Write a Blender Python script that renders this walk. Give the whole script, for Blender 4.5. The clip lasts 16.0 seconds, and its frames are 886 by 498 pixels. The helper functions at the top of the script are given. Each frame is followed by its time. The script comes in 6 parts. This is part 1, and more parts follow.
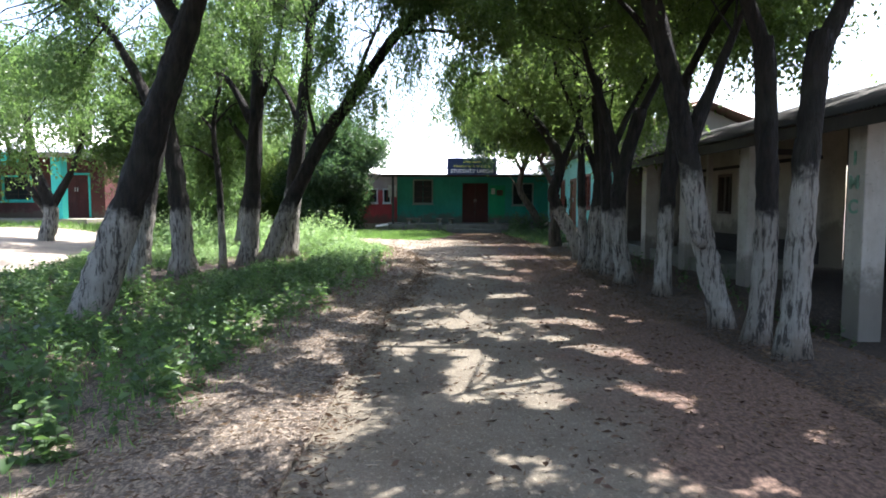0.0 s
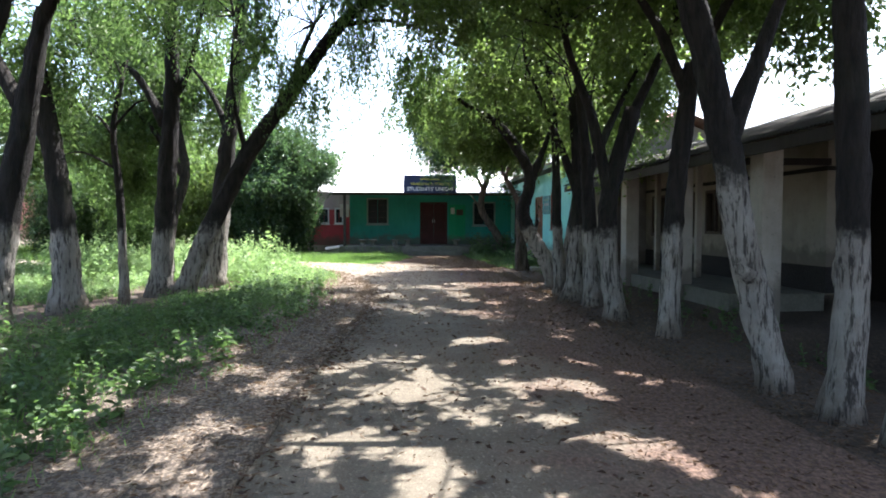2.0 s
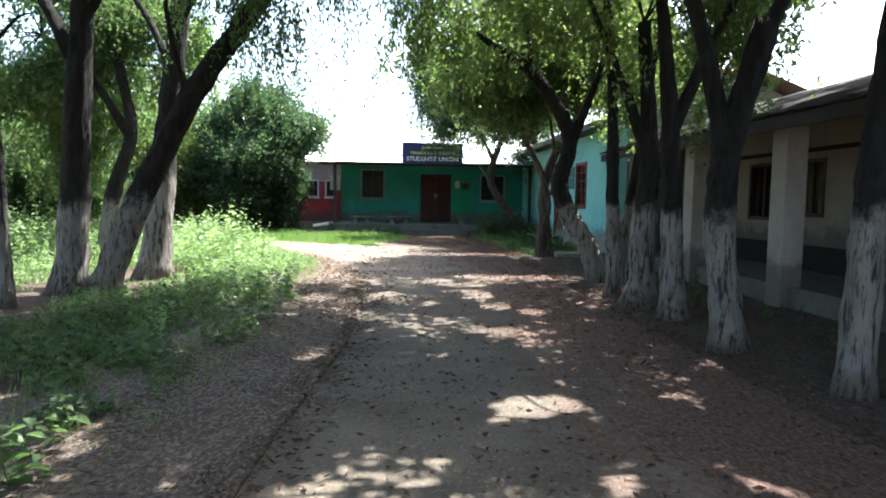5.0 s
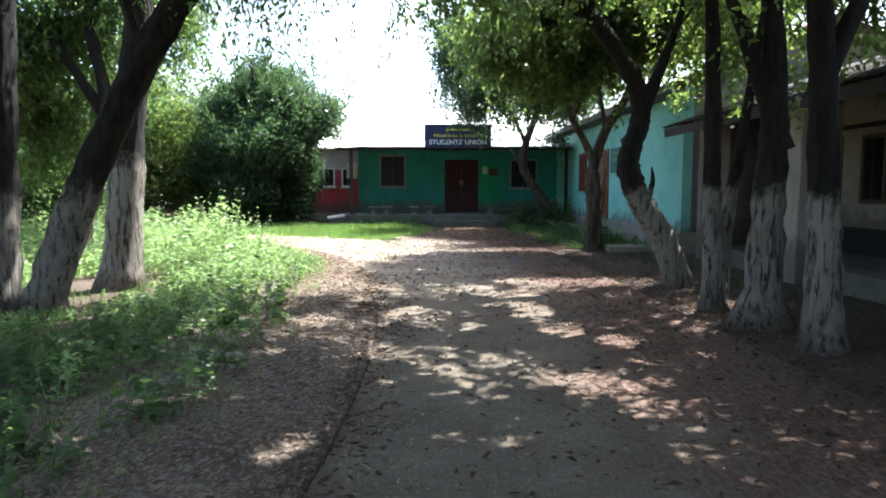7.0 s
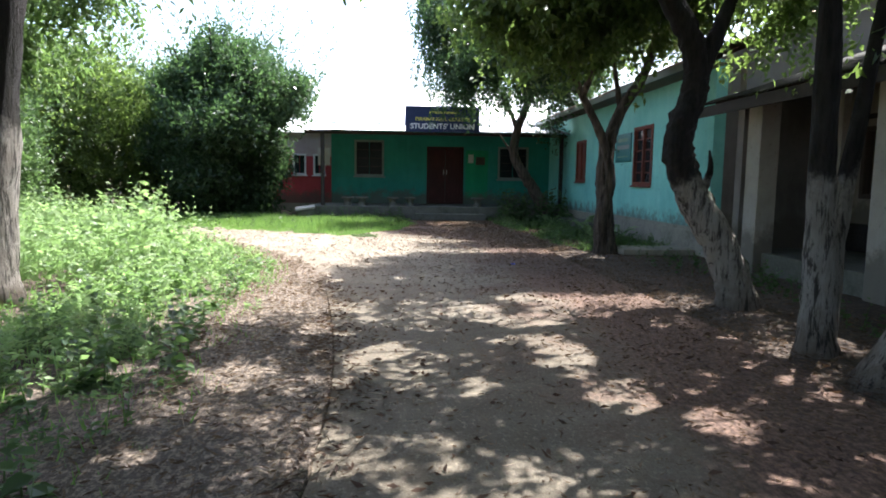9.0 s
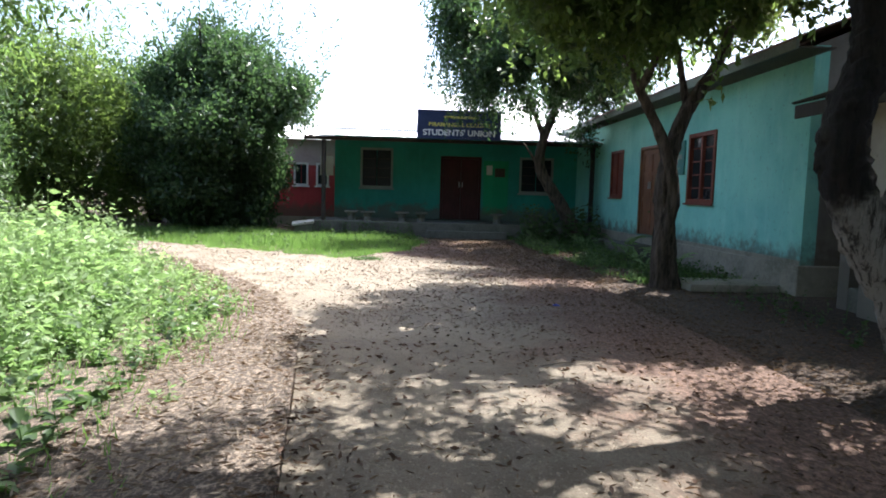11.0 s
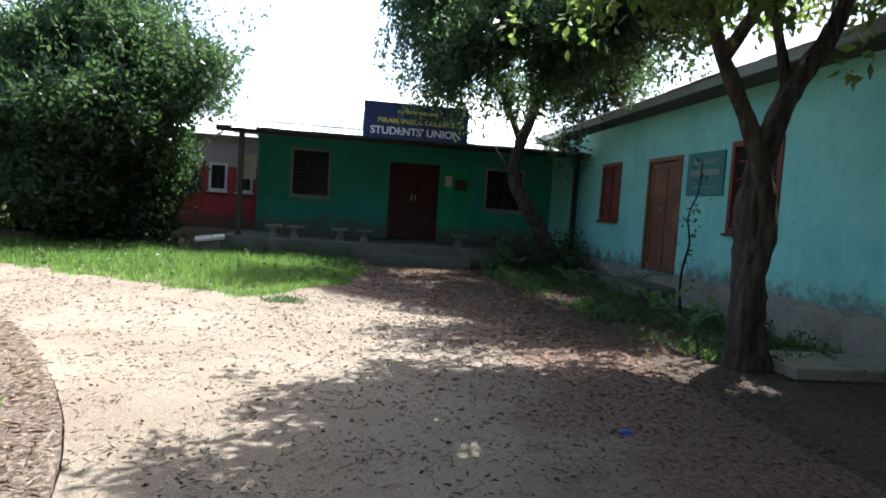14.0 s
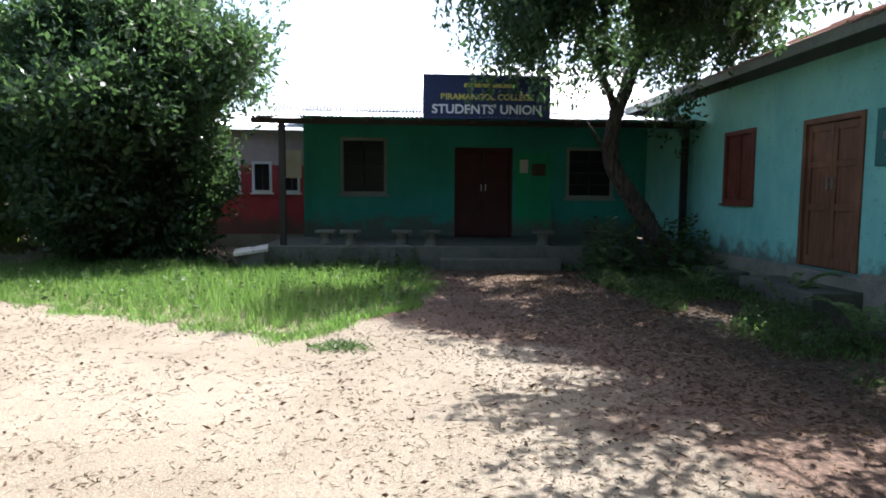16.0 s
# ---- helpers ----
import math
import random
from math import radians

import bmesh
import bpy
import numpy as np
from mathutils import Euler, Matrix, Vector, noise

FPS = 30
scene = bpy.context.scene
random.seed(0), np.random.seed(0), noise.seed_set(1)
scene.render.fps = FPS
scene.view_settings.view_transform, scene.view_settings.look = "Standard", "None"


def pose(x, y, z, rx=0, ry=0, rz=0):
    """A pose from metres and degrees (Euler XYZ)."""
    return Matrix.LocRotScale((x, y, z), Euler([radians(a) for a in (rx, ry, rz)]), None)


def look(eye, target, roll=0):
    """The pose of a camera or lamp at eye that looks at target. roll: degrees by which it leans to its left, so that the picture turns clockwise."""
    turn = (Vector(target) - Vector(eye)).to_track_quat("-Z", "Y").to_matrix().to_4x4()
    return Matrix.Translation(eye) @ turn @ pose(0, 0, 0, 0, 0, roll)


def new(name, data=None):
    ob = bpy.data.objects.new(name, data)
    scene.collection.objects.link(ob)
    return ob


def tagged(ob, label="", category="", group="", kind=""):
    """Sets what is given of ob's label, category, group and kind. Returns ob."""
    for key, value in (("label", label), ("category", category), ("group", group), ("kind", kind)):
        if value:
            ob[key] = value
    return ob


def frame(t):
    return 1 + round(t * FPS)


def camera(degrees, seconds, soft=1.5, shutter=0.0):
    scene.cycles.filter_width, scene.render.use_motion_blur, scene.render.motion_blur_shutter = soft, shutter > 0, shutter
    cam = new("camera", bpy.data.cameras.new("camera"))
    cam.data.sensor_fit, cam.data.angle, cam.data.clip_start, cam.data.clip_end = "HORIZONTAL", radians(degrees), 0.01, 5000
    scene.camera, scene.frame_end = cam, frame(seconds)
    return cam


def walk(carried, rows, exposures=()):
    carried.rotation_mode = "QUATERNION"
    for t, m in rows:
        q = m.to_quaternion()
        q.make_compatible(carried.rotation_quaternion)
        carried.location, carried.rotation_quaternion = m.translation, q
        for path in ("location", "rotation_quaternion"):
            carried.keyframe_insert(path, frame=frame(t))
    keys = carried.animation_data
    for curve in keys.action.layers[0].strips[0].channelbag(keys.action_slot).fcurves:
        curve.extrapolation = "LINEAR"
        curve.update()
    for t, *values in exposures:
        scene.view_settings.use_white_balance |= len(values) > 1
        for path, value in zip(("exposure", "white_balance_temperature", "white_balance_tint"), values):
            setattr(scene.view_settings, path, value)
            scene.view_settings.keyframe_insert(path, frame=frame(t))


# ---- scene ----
cam = camera(69.7, 16.0, soft=1.8)
METRES, EYE, TILT, LEAN, TURN = 19.9, 1.507, 0.0, 0.0, 0.0
ROWS = [
    (0.0, 0.0, 0.0, 0.0, 0.01, -4.1, -0.14),
    (0.5, -0.0001, 0.0292, -0.0003, -2.31, -4.03, -0.83),
    (1.0, 0.0032, 0.0585, -0.0022, -1.66, -2.18, -1.11),
    (1.5, 0.0049, 0.0878, -0.0027, -1.32, -2.88, -1.3),
    (2.0, 0.0057, 0.119, -0.0019, -3.73, -2.2, -0.09),
    (2.5, 0.0086, 0.1486, -0.0009, -1.12, -3.95, -0.92),
    (3.0, 0.0086, 0.1775, -0.0017, -5.81, -3.84, -2.13),
    (3.5, 0.0088, 0.2093, -0.0028, -3.88, -4.88, 0.72),
    (4.0, 0.0087, 0.2392, -0.0034, -2.95, -4.6, -1.98),
    (4.5, 0.0062, 0.2682, -0.0017, -4.04, -4.41, -0.86),
    (7.0, 0.0005, 0.4226, -0.0045, -2.1, -5.42, 0.13),
    (7.5, 0.002, 0.4519, -0.005, 0.27, -6.88, 0.08),
    (8.0, 0.0018, 0.4815, -0.0065, -4.76, -6.91, -1.36),
    (8.5, 0.0001, 0.5117, -0.0076, -4.38, -6.9, 1.38),
    (9.0, -0.0001, 0.5423, -0.0072, -3.97, -6.2, -0.75),
    (9.5, -0.001, 0.5743, -0.0069, -6.97, -5.69, 0.33),
    (10.0, 0.0006, 0.6041, -0.0067, -2.88, -5.38, -1.43),
    (12.5, 0.0017, 0.7686, -0.0081, -4.42, -4.73, -3.08),
    (13.0, 0.0012, 0.8008, -0.0071, -9.52, -5.66, -2.48),
    (13.5, 0.0036, 0.8318, -0.0076, -5.73, -4.82, -3.81),
    (14.0, 0.0014, 0.8641, -0.0067, -8.24, -3.56, -3.73),
    (14.5, -0.0034, 0.8981, -0.0061, -5.79, -2.8, 0.01),
    (15.0, -0.0062, 0.9301, -0.0058, -5.99, -1.96, -3.71),
    (15.5, -0.0089, 0.9627, -0.0028, -5.6, -1.97, 0.78),
    (16.0, -0.0092, 0.9971, -0.0012, -3.61, -4.89, -0.4),
]
EXPOSURES = [(0.0, 2.35, 6150, 13), (2.0, 2.5, 6150, 13), (4.7, 2.5, 6150, 13), (7.0, 2.42, 6150, 13), (10.0, 2.12, 6150, 13), (12.5, 1.92, 6150, 13), (16.0, 1.82, 6150, 13)]
walk(cam, [(t, pose(0, 0, EYE, TILT, LEAN, TURN) @ pose(METRES * x, METRES * y, METRES * z, 90 + pitch, roll, yaw)) for t, x, y, z, yaw, pitch, roll in ROWS], EXPOSURES)

# ---- world and sun ----
SUN_TO = Vector((0.38, 0.32, 1.0)).normalized()
world = bpy.data.worlds.new("world")
scene.world = world
world.use_nodes = True
wn = world.node_tree
sky = wn.nodes.new("ShaderNodeTexSky")
sky.sky_type = "NISHITA"
sky.sun_disc = False
sky.sun_elevation = math.asin(SUN_TO.z)
sky.sun_rotation = math.atan2(SUN_TO.x, SUN_TO.y)
sky.air_density, sky.dust_density, sky.ozone_density = 1.0, 3.6, 1.0
wn.links.new(sky.outputs["Color"], wn.nodes["Background"].inputs["Color"])
wn.nodes["Background"].inputs["Strength"].default_value = 0.14
sun = new("sun", bpy.data.lights.new("sun", "SUN"))
sun.data.energy, sun.data.angle, sun.data.color = 4.8, radians(0.45), (1.0, 0.97, 0.93)
sun.matrix_world = look(SUN_TO * 60, (0, 0, 0))


# ---- materials ----
def mat(name):
    m = bpy.data.materials.new(name)
    m.use_nodes = True
    return m, m.node_tree, m.node_tree.nodes["Principled BSDF"]


def put(nt, kind, inputs=()):
    n = nt.nodes.new(kind)
    for key, value in dict(inputs).items():
        if isinstance(value, bpy.types.NodeSocket):
            nt.links.new(value, n.inputs[key])
        else:
            n.inputs[key].default_value = value
    return n


def spot(nt):
    return put(nt, "ShaderNodeNewGeometry").outputs["Position"]


def grain(nt, scale, detail=4.0, rough=0.6, lo=0.35, hi=0.65, stretch=(1, 1, 1), place=None):
    """Noise between 0 and 1, with contrast."""
    where = put(nt, "ShaderNodeMapping", {"Vector": place or spot(nt), "Scale": stretch}).outputs[0]
    n = put(nt, "ShaderNodeTexNoise", {"Vector": where, "Scale": scale, "Detail": detail, "Roughness": rough})
    r = put(nt, "ShaderNodeMapRange", {"Value": n.outputs["Fac"], "From Min": lo, "From Max": hi})
    return r.outputs[0]


def blend(nt, fac, a, b, how="MIX"):
    n = nt.nodes.new("ShaderNodeMix")
    n.data_type, n.blend_type = "RGBA", how
    for i, v in ((0, fac), (6, a), (7, b)):
        if isinstance(v, bpy.types.NodeSocket):
            nt.links.new(v, n.inputs[i])
        else:
            n.inputs[i].default_value = (*v, 1) if isinstance(v, tuple) else v
    return n.outputs[2]


def maths(nt, op, a, b=0.0):
    n = nt.nodes.new("ShaderNodeMath")
    n.operation = op
    for i, v in ((0, a), (1, b)):
        if isinstance(v, bpy.types.NodeSocket):
            nt.links.new(v, n.inputs[i])
        else:
            n.inputs[i].default_value = v
    return n.outputs[0]


def ramp(nt, value, lo, hi, a=0.0, b=1.0):
    n = put(nt, "ShaderNodeMapRange", {"Value": value, "From Min": lo, "From Max": hi, "To Min": a, "To Max": b})
    n.interpolation_type = "SMOOTHSTEP"
    return n.outputs[0]


def relief(nt, bsdf, height, strength=0.5, distance=0.01):
    b = put(nt, "ShaderNodeBump", {"Height": height, "Strength": strength, "Distance": distance})
    nt.links.new(b.outputs[0], bsdf.inputs["Normal"])


def finish(nt, bsdf, colour, rough=0.85, metal=0.0):
    nt.links.new(colour, bsdf.inputs["Base Color"])
    if isinstance(rough, bpy.types.NodeSocket):
        nt.links.new(rough, bsdf.inputs["Roughness"])
    else:
        bsdf.inputs["Roughness"].default_value = rough
    bsdf.inputs["Metallic"].default_value = metal
    bsdf.inputs["Specular IOR Level"].default_value = 0.3


def surface(name, base, dark, light, rough=0.85, metal=0.0, big=1.2, small=30.0, bump=0.4, depth=0.004, stretch=(1, 1, 1)):
    """A worn plain surface: stains at a large scale, grain at a small one."""
    m, nt, b = mat(name)
    c = blend(nt, grain(nt, big, 5, 0.65, 0.42, 0.72, stretch), base, dark)
    c = blend(nt, maths(nt, "MULTIPLY", grain(nt, small, 3, 0.6, 0.45, 0.75, stretch), 0.55), c, light)
    finish(nt, b, c, rough, metal)
    relief(nt, b, grain(nt, small * 1.3, 4, 0.65, 0.2, 0.8, stretch), bump, depth)
    return m


def make_soil():
    m, nt, b = mat("leaf_strewn_soil")
    c = blend(nt, grain(nt, 0.7, 5), (0.038, 0.028, 0.021), (0.078, 0.059, 0.044))
    c = blend(nt, maths(nt, "MULTIPLY", grain(nt, 28, 4, 0.7, 0.48, 0.62, (1, 0.55, 1)), 0.75), c, (0.15, 0.105, 0.07))
    c = blend(nt, maths(nt, "MULTIPLY", grain(nt, 45, 3, 0.7, 0.52, 0.66), 0.8), c, (0.03, 0.02, 0.014))
    finish(nt, b, c, 0.95)
    relief(nt, b, grain(nt, 34, 5, 0.7, 0.2, 0.8), 0.9, 0.025)
    return m


def make_road():
    """Old concrete under dust, drifted over with leaf litter along its right side and towards the steps."""
    m, nt, b = mat("dusty_concrete_road")
    p = spot(nt)
    x = put(nt, "ShaderNodeSeparateXYZ", {"Vector": p})
    c = blend(nt, grain(nt, 0.55, 5, 0.6), (0.132, 0.113, 0.08), (0.197, 0.174, 0.13))
    c = blend(nt, maths(nt, "MULTIPLY", grain(nt, 9, 5, 0.7, 0.5, 0.7), 0.45), c, (0.13, 0.105, 0.08))
    c = blend(nt, maths(nt, "MULTIPLY", grain(nt, 55, 3, 0.7, 0.53, 0.62), 0.8), c, (0.075, 0.048, 0.036))
    c = blend(nt, maths(nt, "MULTIPLY", grain(nt, 24, 4, 0.75, 0.54, 0.64, (1, 0.7, 1)), 0.7), c, (0.15, 0.10, 0.075))
    c = blend(nt, maths(nt, "MULTIPLY", grain(nt, 90, 2, 0.6, 0.56, 0.66), 0.7), c, (0.34, 0.298, 0.23))
    # trodden leaf litter under the trees, with part of their shade in its colour
    mould_shade = blend(nt, grain(nt, 1.6, 5, 0.65), (0.068, 0.056, 0.038), (0.118, 0.1, 0.07))
    mould_shade = blend(nt, maths(nt, "MULTIPLY", grain(nt, 50, 3, 0.7, 0.52, 0.62), 0.7), mould_shade, (0.05, 0.033, 0.024))
    mould_shade = blend(nt, maths(nt, "MULTIPLY", grain(nt, 36, 4, 0.7, 0.55, 0.66, (1, 0.6, 1)), 0.6), mould_shade, (0.27, 0.23, 0.165))
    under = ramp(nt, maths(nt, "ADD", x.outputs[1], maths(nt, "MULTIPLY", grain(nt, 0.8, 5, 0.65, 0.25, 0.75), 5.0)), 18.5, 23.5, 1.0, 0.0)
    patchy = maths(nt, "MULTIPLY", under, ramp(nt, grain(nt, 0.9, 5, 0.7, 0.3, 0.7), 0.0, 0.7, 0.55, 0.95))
    c = blend(nt, patchy, c, mould_shade)
    drift = maths(nt, "ADD", x.outputs[0], maths(nt, "MULTIPLY", grain(nt, 0.9, 5, 0.65, 0.25, 0.75), 1.8))
    far = ramp(nt, x.outputs[1], 25.0, 28.0, 0.0, 2.0)
    drift = maths(nt, "ADD", drift, far)
    drift = ramp(nt, drift, 1.7, 2.9)
    litter = blend(nt, grain(nt, 30, 4, 0.7, 0.45, 0.6, (1, 0.6, 1)), (0.055, 0.031, 0.022), (0.15, 0.093, 0.065))
    c = blend(nt, maths(nt, "MULTIPLY", drift, 0.9), c, litter)
    finish(nt, b, c, 0.93)
    relief(nt, b, grain(nt, 40, 5, 0.7, 0.2, 0.8), 0.6, 0.012)
    return m


def make_bank():
    m, nt, b = mat("dry_leaf_litter_bank")
    c = blend(nt, grain(nt, 1.1, 5), (0.07, 0.055, 0.041), (0.138, 0.112, 0.085))
    c = blend(nt, maths(nt, "MULTIPLY", grain(nt, 38, 4, 0.7, 0.47, 0.6, (1, 0.5, 1)), 0.8), c, (0.31, 0.245, 0.18))
    c = blend(nt, maths(nt, "MULTIPLY", grain(nt, 52, 3, 0.7, 0.52, 0.64, (0.5, 1, 1)), 0.85), c, (0.05, 0.035, 0.025))
    finish(nt, b, c, 0.95)
    relief(nt, b, grain(nt, 45, 5, 0.7, 0.2, 0.8), 1.0, 0.02)
    return m


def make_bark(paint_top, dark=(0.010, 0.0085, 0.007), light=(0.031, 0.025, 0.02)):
    """Furrowed bark, limewashed up to paint_top metres with a ragged, worn upper edge."""
    m, nt, b = mat("bark")
    p = spot(nt)
    z = put(nt, "ShaderNodeSeparateXYZ", {"Vector": p}).outputs[2]
    furrow = grain(nt, 9, 6, 0.7, 0.36, 0.62, (1.7, 1.7, 0.28))
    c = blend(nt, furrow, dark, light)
    c = blend(nt, maths(nt, "MULTIPLY", grain(nt, 2.2, 4, 0.6, 0.5, 0.75), 0.35), c, (0.06, 0.066, 0.044))
    if paint_top > 0:
        edge = maths(nt, "ADD", z, maths(nt, "MULTIPLY", grain(nt, 3.2, 5, 0.7, 0.2, 0.8), 0.5))
        wash = ramp(nt, edge, paint_top + 0.12, paint_top + 0.36, 1.0, 0.0)
        worn = maths(nt, "MULTIPLY", wash, ramp(nt, grain(nt, 11, 6, 0.75, 0.38, 0.56, (1.7, 1.7, 0.22)), 0.05, 0.75, 0.12, 0.95))
        lime = blend(nt, grain(nt, 3.5, 5, 0.65, 0.4, 0.7, (1, 1, 0.5)), (0.42, 0.39, 0.335), (0.25, 0.22, 0.18))
        splash = ramp(nt, maths(nt, "ADD", z, maths(nt, "MULTIPLY", grain(nt, 6, 4), 0.25)), 0.12, 0.5, 0.75, 0.0)
        lime = blend(nt, splash, lime, (0.16, 0.12, 0.085))
        c = blend(nt, worn, c, lime)
    finish(nt, b, c, 0.92)
    relief(nt, b, maths(nt, "ADD", furrow, maths(nt, "MULTIPLY", grain(nt, 26, 5, 0.75, 0.3, 0.7, (1.6, 1.6, 0.3)), 0.5)), 1.0, 0.045)
    return m


def make_leaf(name, dark, light, glow, sheen=0.45):
    m, nt, b = mat(name)
    g = put(nt, "ShaderNodeNewGeometry")
    c = blend(nt, g.outputs["Random Per Island"], dark, light)
    c = blend(nt, maths(nt, "MULTIPLY", grain(nt, 0.8, 3), 0.35), c, tuple(0.55 * v for v in dark))
    finish(nt, b, c, sheen)
    t = put(nt, "ShaderNodeBsdfTranslucent", {"Color": blend(nt, g.outputs["Random Per Island"], tuple(0.7 * v for v in glow), glow)})
    mix = put(nt, "ShaderNodeMixShader", {0: 0.5, 1: b.outputs[0], 2: t.outputs[0]})
    nt.links.new(mix.outputs[0], nt.nodes["Material Output"].inputs["Surface"])
    return m


def make_wall(name, base, dark, light, dirt=(0.10, 0.085, 0.065), foot=0.5):
    """Painted plaster: blotches, run marks, and splashed mud along its foot."""
    m, nt, b = mat(name)
    p = spot(nt)
    z = put(nt, "ShaderNodeSeparateXYZ", {"Vector": p}).outputs[2]
    c = blend(nt, grain(nt, 1.1, 6, 0.65, 0.4, 0.7), base, dark)
    c = blend(nt, maths(nt, "MULTIPLY", grain(nt, 5, 5, 0.7, 0.5, 0.75, (1, 1, 0.18)), 0.5), c, light)
    c = blend(nt, maths(nt, "MULTIPLY", grain(nt, 17, 5, 0.75, 0.6, 0.68), 0.6), c, dirt)
    mud = ramp(nt, maths(nt, "ADD", z, maths(nt, "MULTIPLY", grain(nt, 3, 5, 0.7), -0.35)), foot - 0.25, foot + 0.15, 0.8, 0.0)
    c = blend(nt, mud, c, dirt)
    finish(nt, b, c, 0.7)
    relief(nt, b, grain(nt, 24, 5, 0.65, 0.2, 0.8), 0.35, 0.004)
    return m


def make_tin(name, base, rust, rough=0.42, metal=0.55):
    m, nt, b = mat(name)
    c = blend(nt, grain(nt, 1.3, 6, 0.7, 0.5, 0.75, (1, 0.4, 1)), base, rust)
    c = blend(nt, maths(nt, "MULTIPLY", grain(nt, 14, 4, 0.7, 0.55, 0.75), 0.6), c, tuple(0.5 * v for v in rust))
    finish(nt, b, c, rough, metal)
    relief(nt, b, grain(nt, 9, 4), 0.2, 0.004)
    return m


def make_wood(name, base, dark):
    m, nt, b = mat(name)
    c = blend(nt, grain(nt, 7, 5, 0.65, 0.35, 0.65, (3, 3, 0.25)), base, dark)
    c = blend(nt, maths(nt, "MULTIPLY", grain(nt, 2, 4, 0.6, 0.5, 0.8), 0.5), c, tuple(min(1, 1.7 * v) for v in base))
    finish(nt, b, c, 0.6)
    relief(nt, b, grain(nt, 9, 5, 0.65, 0.2, 0.8, (3, 3, 0.2)), 0.3, 0.003)
    return m


SOIL, ROAD, BANK = make_soil(), make_road(), make_bank()
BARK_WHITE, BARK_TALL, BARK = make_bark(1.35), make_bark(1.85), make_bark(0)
BARK_GREY = make_bark(0, (0.035, 0.026, 0.02), (0.17, 0.13, 0.10))
LEAF_WILLOW = make_leaf("willow_leaf", (0.032, 0.062, 0.022), (0.10, 0.155, 0.058), (0.18, 0.30, 0.075))
LEAF_BROAD = make_leaf("broad_leaf", (0.04, 0.072, 0.024), (0.11, 0.16, 0.055), (0.24, 0.36, 0.08), 0.38)
LEAF_SHRUB = make_leaf("shrub_leaf", (0.022, 0.05, 0.022), (0.075, 0.12, 0.062), (0.085, 0.16, 0.05), 0.3)
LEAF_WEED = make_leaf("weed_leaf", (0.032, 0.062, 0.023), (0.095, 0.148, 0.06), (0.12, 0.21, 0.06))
# lighter copy of the weed leaf with sunlight in it; also for ferns
LEAF_PALE = make_leaf("pale_sunlit_leaf", (0.14, 0.225, 0.085), (0.29, 0.38, 0.185), (0.30, 0.47, 0.15))
LEAF_BROAD_WEED = make_leaf("broad_weed_leaf", (0.036, 0.07, 0.025), (0.105, 0.165, 0.06), (0.14, 0.25, 0.06), 0.42)
LEAF_GRASS = make_leaf("grass_blade", (0.072, 0.148, 0.034), (0.155, 0.25, 0.075), (0.23, 0.41, 0.085), 0.5)
LEAF_DRY = make_leaf("dry_leaf", (0.058, 0.039, 0.026), (0.28, 0.212, 0.148), (0.12, 0.07, 0.03), 0.8)
LEAF_BROWN = make_leaf("brown_leaf", (0.045, 0.027, 0.018), (0.17, 0.105, 0.07), (0.07, 0.04, 0.02), 0.75)
LEAF_STRAW = make_leaf("bleached_leaf", (0.20, 0.155, 0.11), (0.46, 0.39, 0.30), (0.15, 0.11, 0.06), 0.8)
TURF = surface("turf_soil", (0.15, 0.13, 0.075), (0.09, 0.085, 0.045), (0.22, 0.19, 0.12), small=22, bump=0.8, depth=0.02)
GREEN_WALL = make_wall("green_painted_plaster", (0.03, 0.26, 0.205), (0.02, 0.19, 0.15), (0.05, 0.31, 0.25), foot=0.75)
GREEN_PANEL = make_wall("bright_green_panel", (0.015, 0.29, 0.13), (0.012, 0.22, 0.10), (0.03, 0.33, 0.17), foot=0.7)
TURQUOISE = make_wall("turquoise_painted_plaster", (0.25, 0.61, 0.52), (0.18, 0.50, 0.44), (0.37, 0.68, 0.60), foot=0.5)
RED_WALL = make_wall("red_painted_plaster", (0.42, 0.055, 0.06), (0.30, 0.04, 0.045), (0.5, 0.10, 0.10), foot=0.6)
# red-brown made this dark to hold the deep shade of the yard veranda
MAROON = make_wall("shaded_maroon_plaster", (0.085, 0.03, 0.026), (0.05, 0.02, 0.018), (0.12, 0.05, 0.045), foot=1.0)
PINK_WALL = make_wall("pale_pink_plaster", (0.5, 0.37, 0.35), (0.4, 0.28, 0.27), (0.58, 0.47, 0.45), foot=-1)
CREAM_WALL = make_wall("stained_cream_plaster", (0.29, 0.26, 0.205), (0.19, 0.168, 0.132), (0.36, 0.325, 0.265), foot=0.9)
GREY_WALL = make_wall("bare_grey_plaster", (0.20, 0.18, 0.155), (0.13, 0.115, 0.10), (0.27, 0.245, 0.215), foot=0.6)
PILLAR_PAINT = make_wall("limewashed_pillar", (0.37, 0.335, 0.28), (0.25, 0.225, 0.185), (0.45, 0.41, 0.355), foot=0.45)
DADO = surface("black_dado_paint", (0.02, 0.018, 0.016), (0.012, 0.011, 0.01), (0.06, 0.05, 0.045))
PLINTH = surface("weathered_cement", (0.25, 0.225, 0.175), (0.13, 0.12, 0.09), (0.33, 0.30, 0.24), big=2.0, small=18)
CONCRETE = surface("mossy_concrete", (0.115, 0.11, 0.085), (0.055, 0.06, 0.042), (0.19, 0.175, 0.145), big=2.5, small=20)
TIN = make_tin("galvanised_tin", (0.62, 0.63, 0.64), (0.42, 0.36, 0.31))
TIN_RUST = make_tin("rusted_tin", (0.36, 0.25, 0.21), (0.22, 0.09, 0.055))
